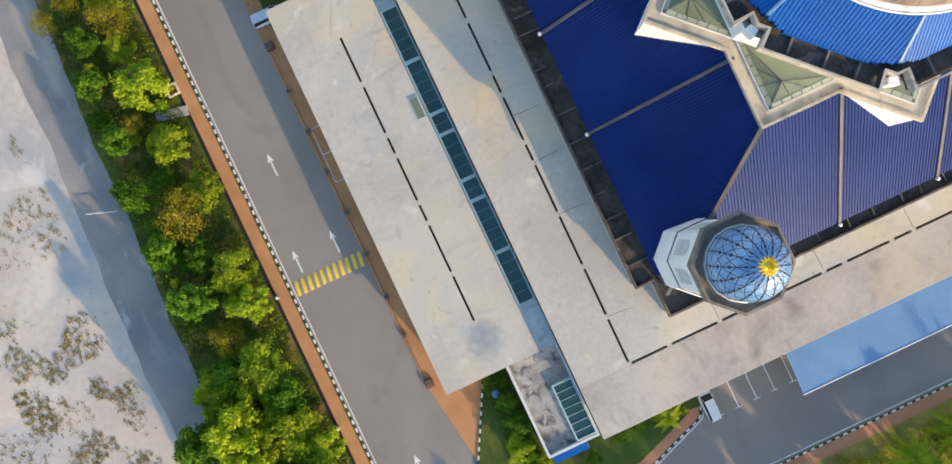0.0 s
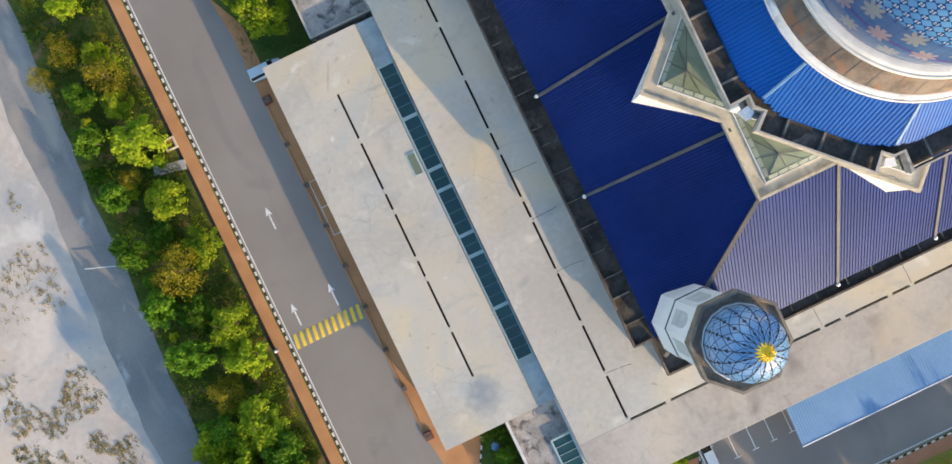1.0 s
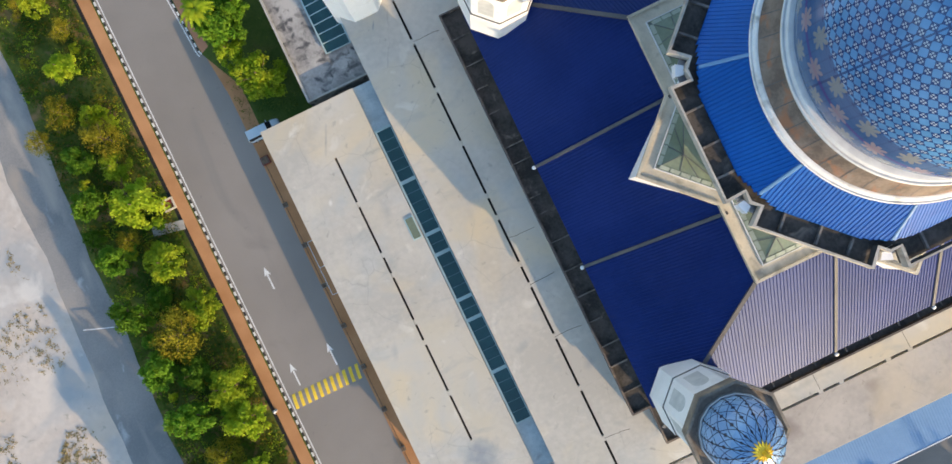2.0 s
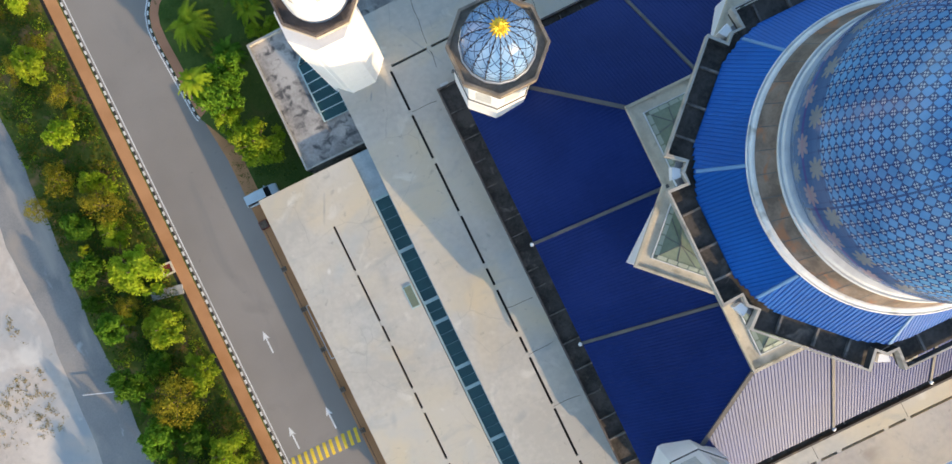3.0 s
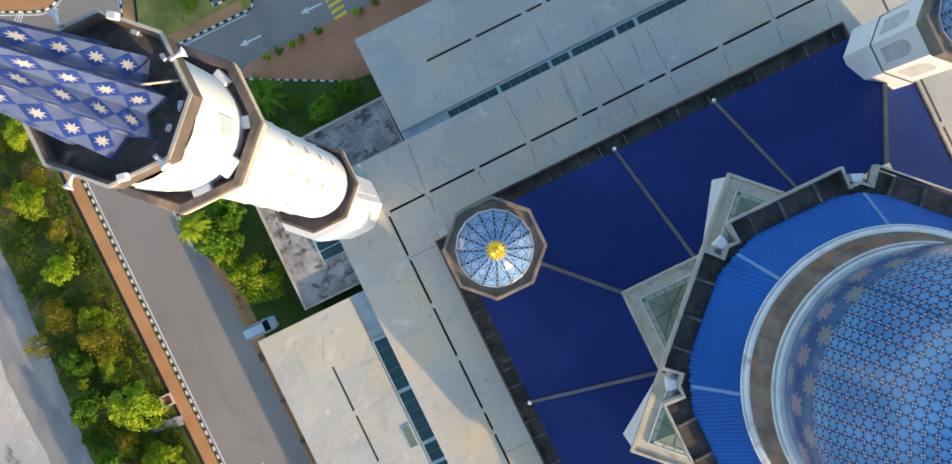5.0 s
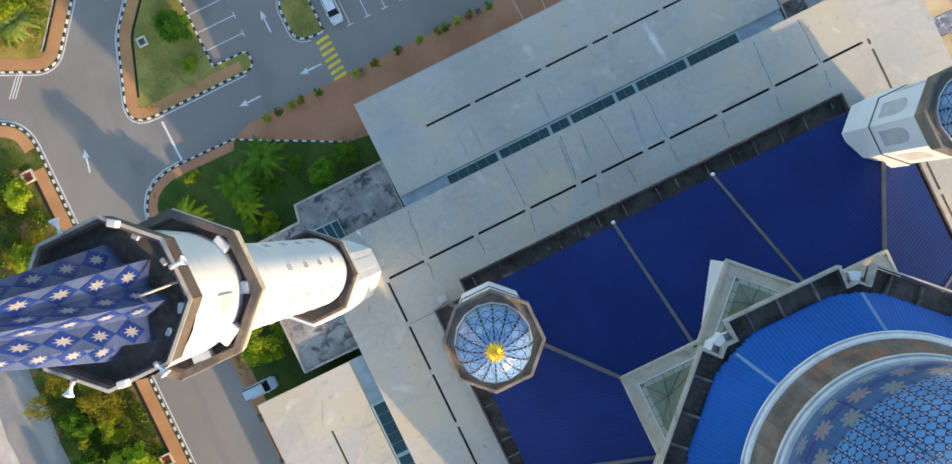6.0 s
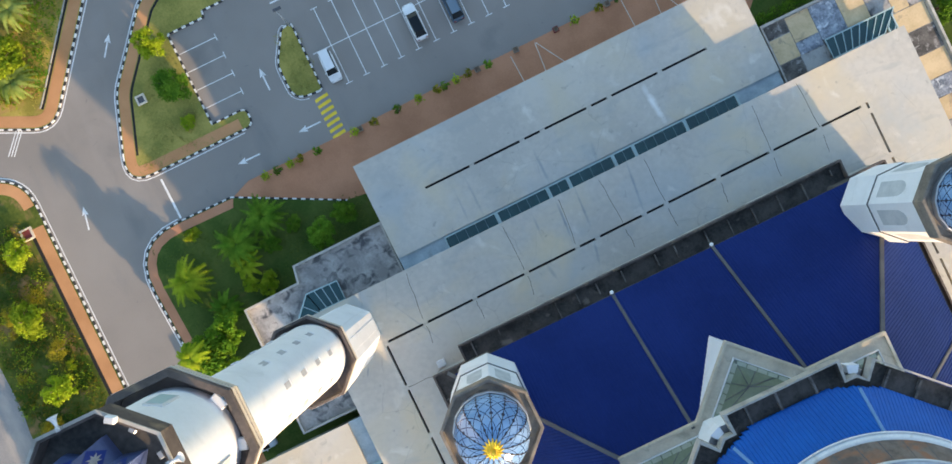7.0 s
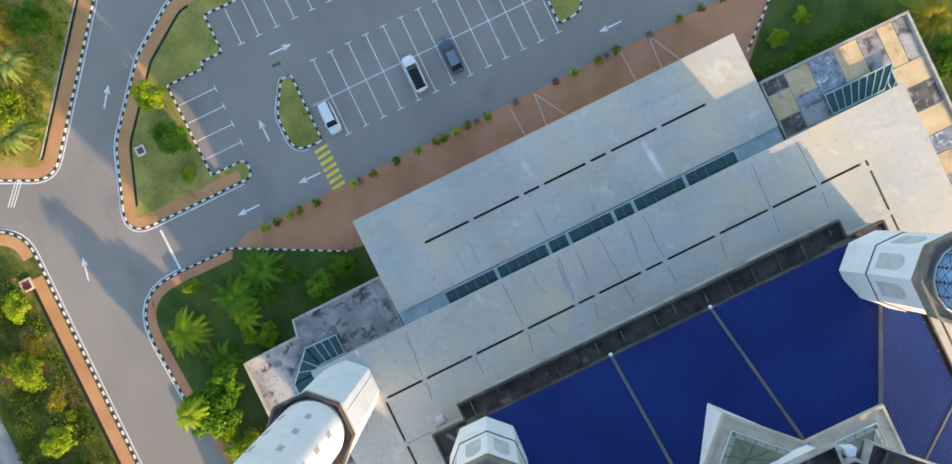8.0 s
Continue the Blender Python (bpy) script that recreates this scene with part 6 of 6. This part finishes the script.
palm(-4.0, -57.0, 3.0, 3.2, 17, LEAF, 9, "spreading yellow-green palm beyond the car park")
palm(2.6, -56.5, 2.6, 3.0, 17, LEAF, 10, "spreading yellow-green palm beyond the car park")
palm(-10.5, -57.5, 2.6, 3.0, 16, LEAF_O, 11, "olive palm beyond the car park")
palm(-28.2, -40.6, 1.4, 2.0, 14, LEAF, 12, "small yellow-green palm beside the arcade")

# small shrubs in a row along the north paving
SHRUB = [crown_mesh("leaves", 40 + i, 0.42, 0.8, 110, 0.11, m) for i, m in enumerate((LEAF_D, LEAF, LEAF_O))]
for i, x in enumerate((-34.3, -32.6, -31.3, -29.1, -23.9, -21.2, -18.0, -15.1, -12.6, -11.4, -9.9, -8.3, -5.7, 6.2, 9.5, 12.0, 20.5, 23.5, 26.5, -36.0)):
    s = thing("shrub", "small potted shrub at the edge of the paving", "shrub", x, 53.75 + 0.03 * (x + 34) * 0.6, 0.1, 40 * i, group="potted shrubs along the paving")
    part("pot", lathe(B(), [(0.0, 0), (0.2, 0), (0.27, 0.3), (0.24, 0.32), (0.0, 0.3)], 12), BARK, s)
    lf = new("leaves", SHRUB[i % 3])
    lf.parent = s
    lf.matrix_basis = pose(0, 0, 0.15) @ Matrix.Scale(1.5, 4)
for x in (-23.2, -7.0, -1.7, 3.8, 10.8, 16.7):
    planter(x, 53.85 + 0.018 * (x + 34), 0.7, x % 2 > 1)


# undergrowth, weeds and hedge
def tufts(name, label, area, count, size, height, material, seed, z=H, keep=None):
    rnd_ = random.Random(seed)
    verts, faces = [], []
    while len(faces) < count:
        x, y = rnd_.uniform(area[0], area[1]), rnd_.uniform(area[2], area[3])
        if noise.noise(Vector((x * 0.28 + seed, y * 0.28, 0))) < rnd_.uniform(-0.5, 0.45) or (keep and not keep(x, y)):
            continue
        hh = height * rnd_.uniform(0.3, 1.2)
        for _ in range(3):
            p = Vector((x + rnd_.gauss(0, size), y + rnd_.gauss(0, size), z + rnd_.uniform(0.02, hh)))
            t = Vector((rnd_.gauss(0, 1), rnd_.gauss(0, 1), rnd_.gauss(0, 0.6))).normalized()
            b = t.cross(Vector((rnd_.gauss(0, 0.5), rnd_.gauss(0, 0.5), 1))).normalized()
            k = len(verts)
            s = size * rnd_.uniform(0.6, 1.3)
            verts += [p - t * s, p + b * s * 0.4, p + t * s, p - b * s * 0.4]
            faces.append((k, k + 1, k + 2, k + 3))
    me = bpy.data.meshes.new(name)
    me.from_pydata([tuple(v) for v in verts], [], faces)
    me.materials.append(material)
    return tagged(new(name, me), label, "plants", "", "stuff")


# darker than the crown leaves: shade between crowns is put into this green
UNDER = leaf_mat("undergrowth_leaf", (0.03, 0.075, 0.008), (0.085, 0.15, 0.014))
DRY = leaf_mat("dry_olive_leaf", (0.11, 0.10, 0.012), (0.22, 0.17, 0.02))
strip_ok = lambda x, y: x > -78.6 + 0.038 * y * 0.9 + 1.0 and x < -65.8
tufts("undergrowth", "tangled green and olive undergrowth on the verge", (-79, -65.7, -60, 62), 26000, 0.17, 0.9, UNDER, 3, keep=strip_ok)
tufts("undergrowth", "tangled green and olive undergrowth on the verge", (-79, -65.7, -60, 62), 12000, 0.16, 0.8, DRY, 5, keep=strip_ok)
tufts("undergrowth", "bright weeds and shrubs on the grassy corner", (-75, -46, 71, 100), 7000, 0.2, 0.8, LEAF_D, 8, keep=lambda x, y: y > 75.5 - (x + 60) * 0.1 and (x + 57.2) * 0.782 - (y - 70.4) * 0.624 < -2.2 and y > 72.5 - (x + 57) * 0.47)
tufts("undergrowth", "low bright plants beyond the car park", (-50, 40, -72, -56), 26000, 0.24, 1.4, LEAF, 9)
tufts("hedge", "clipped low hedge along the corner roof wall", (25, 44, 44.2, 45.4), 1500, 0.16, 0.8, LEAF_D, 10)
tufts("undergrowth", "dense shrubs beside the annex wall", (-47, -43.8, -43, -27), 2500, 0.2, 1.2, LEAF_D, 12, keep=lambda x, y: x > -46.6 - (y + 27) * -0.5)
tufts("undergrowth", "bright lime weeds among the verge undergrowth", (-79, -65.7, -60, 62), 6000, 0.15, 0.8, LEAF, 33, keep=lambda x, y: strip_ok(x, y) and noise.noise(Vector((x * 0.35, y * 0.35, 2))) > 0.12)
GRASSBLADE = leaf_mat("grass_blade", (0.20, 0.205, 0.05), (0.35, 0.32, 0.09))
# blades darkened like LAWN, building shade included in the green
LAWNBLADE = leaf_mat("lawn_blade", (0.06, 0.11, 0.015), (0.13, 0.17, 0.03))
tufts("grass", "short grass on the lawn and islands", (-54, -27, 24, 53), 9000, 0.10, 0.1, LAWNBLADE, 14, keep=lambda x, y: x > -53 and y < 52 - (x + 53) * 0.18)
tufts("grass", "short grass on the lawn and islands", (-50, -24, 60.5, 80), 2500, 0.09, 0.06, GRASSBLADE, 15, keep=lambda x, y: (x < -40 and y < 62 + (x + 50) * 1.5 and x > -50) or (-28 < x < -24.8 and 61 < y < 69))
DRYBLADE = leaf_mat("dry_blade", (0.30, 0.27, 0.05), (0.52, 0.43, 0.10))


def inside_corner(x, y):
    return (-46.6 * (x + 57.2) + 37.2 * (y - 70.4)) / 59.6 > 2.7 and (162.6 * (x + 57.2) + 342.8 * (y - 70.4)) / 379 > 2.5


tufts("grass", "rank yellow grass on the planted corner", (-76, -40, 73, 100), 9000, 0.16, 0.35, DRYBLADE, 16, keep=inside_corner)
tufts("undergrowth", "bright lime weeds on the planted corner", (-76, -40, 73, 100), 6000, 0.2, 0.7, LEAF, 17, keep=lambda x, y: inside_corner(x, y) and noise.noise(Vector((x * 0.4, y * 0.4, 5))) > 0.0)
WEED = mat("dry_weed", (0.20, 0.165, 0.065), (0.36, 0.28, 0.12), 0.9, big=0.5, fine=4)
tufts("weeds", "dry weed tufts scattered on the sand", (-100, -86.5, -22, 4), 7000, 0.14, 0.16, WEED, 22, keep=lambda x, y: noise.noise(Vector((x * 0.22, y * 0.22, 9))) > 0.05 and noise.noise(Vector((x * 1.6, y * 1.6, 3))) > 0.02)
tufts("weeds", "dry weed tufts scattered on the sand", (-125, -85.5, -60, 30), 14000, 0.13, 0.16, WEED, 21, keep=lambda x, y: noise.noise(Vector((x * 0.12, y * 0.12, 4))) > 0.12 and noise.noise(Vector((x * 1.5, y * 1.5, 7))) > 0.1)
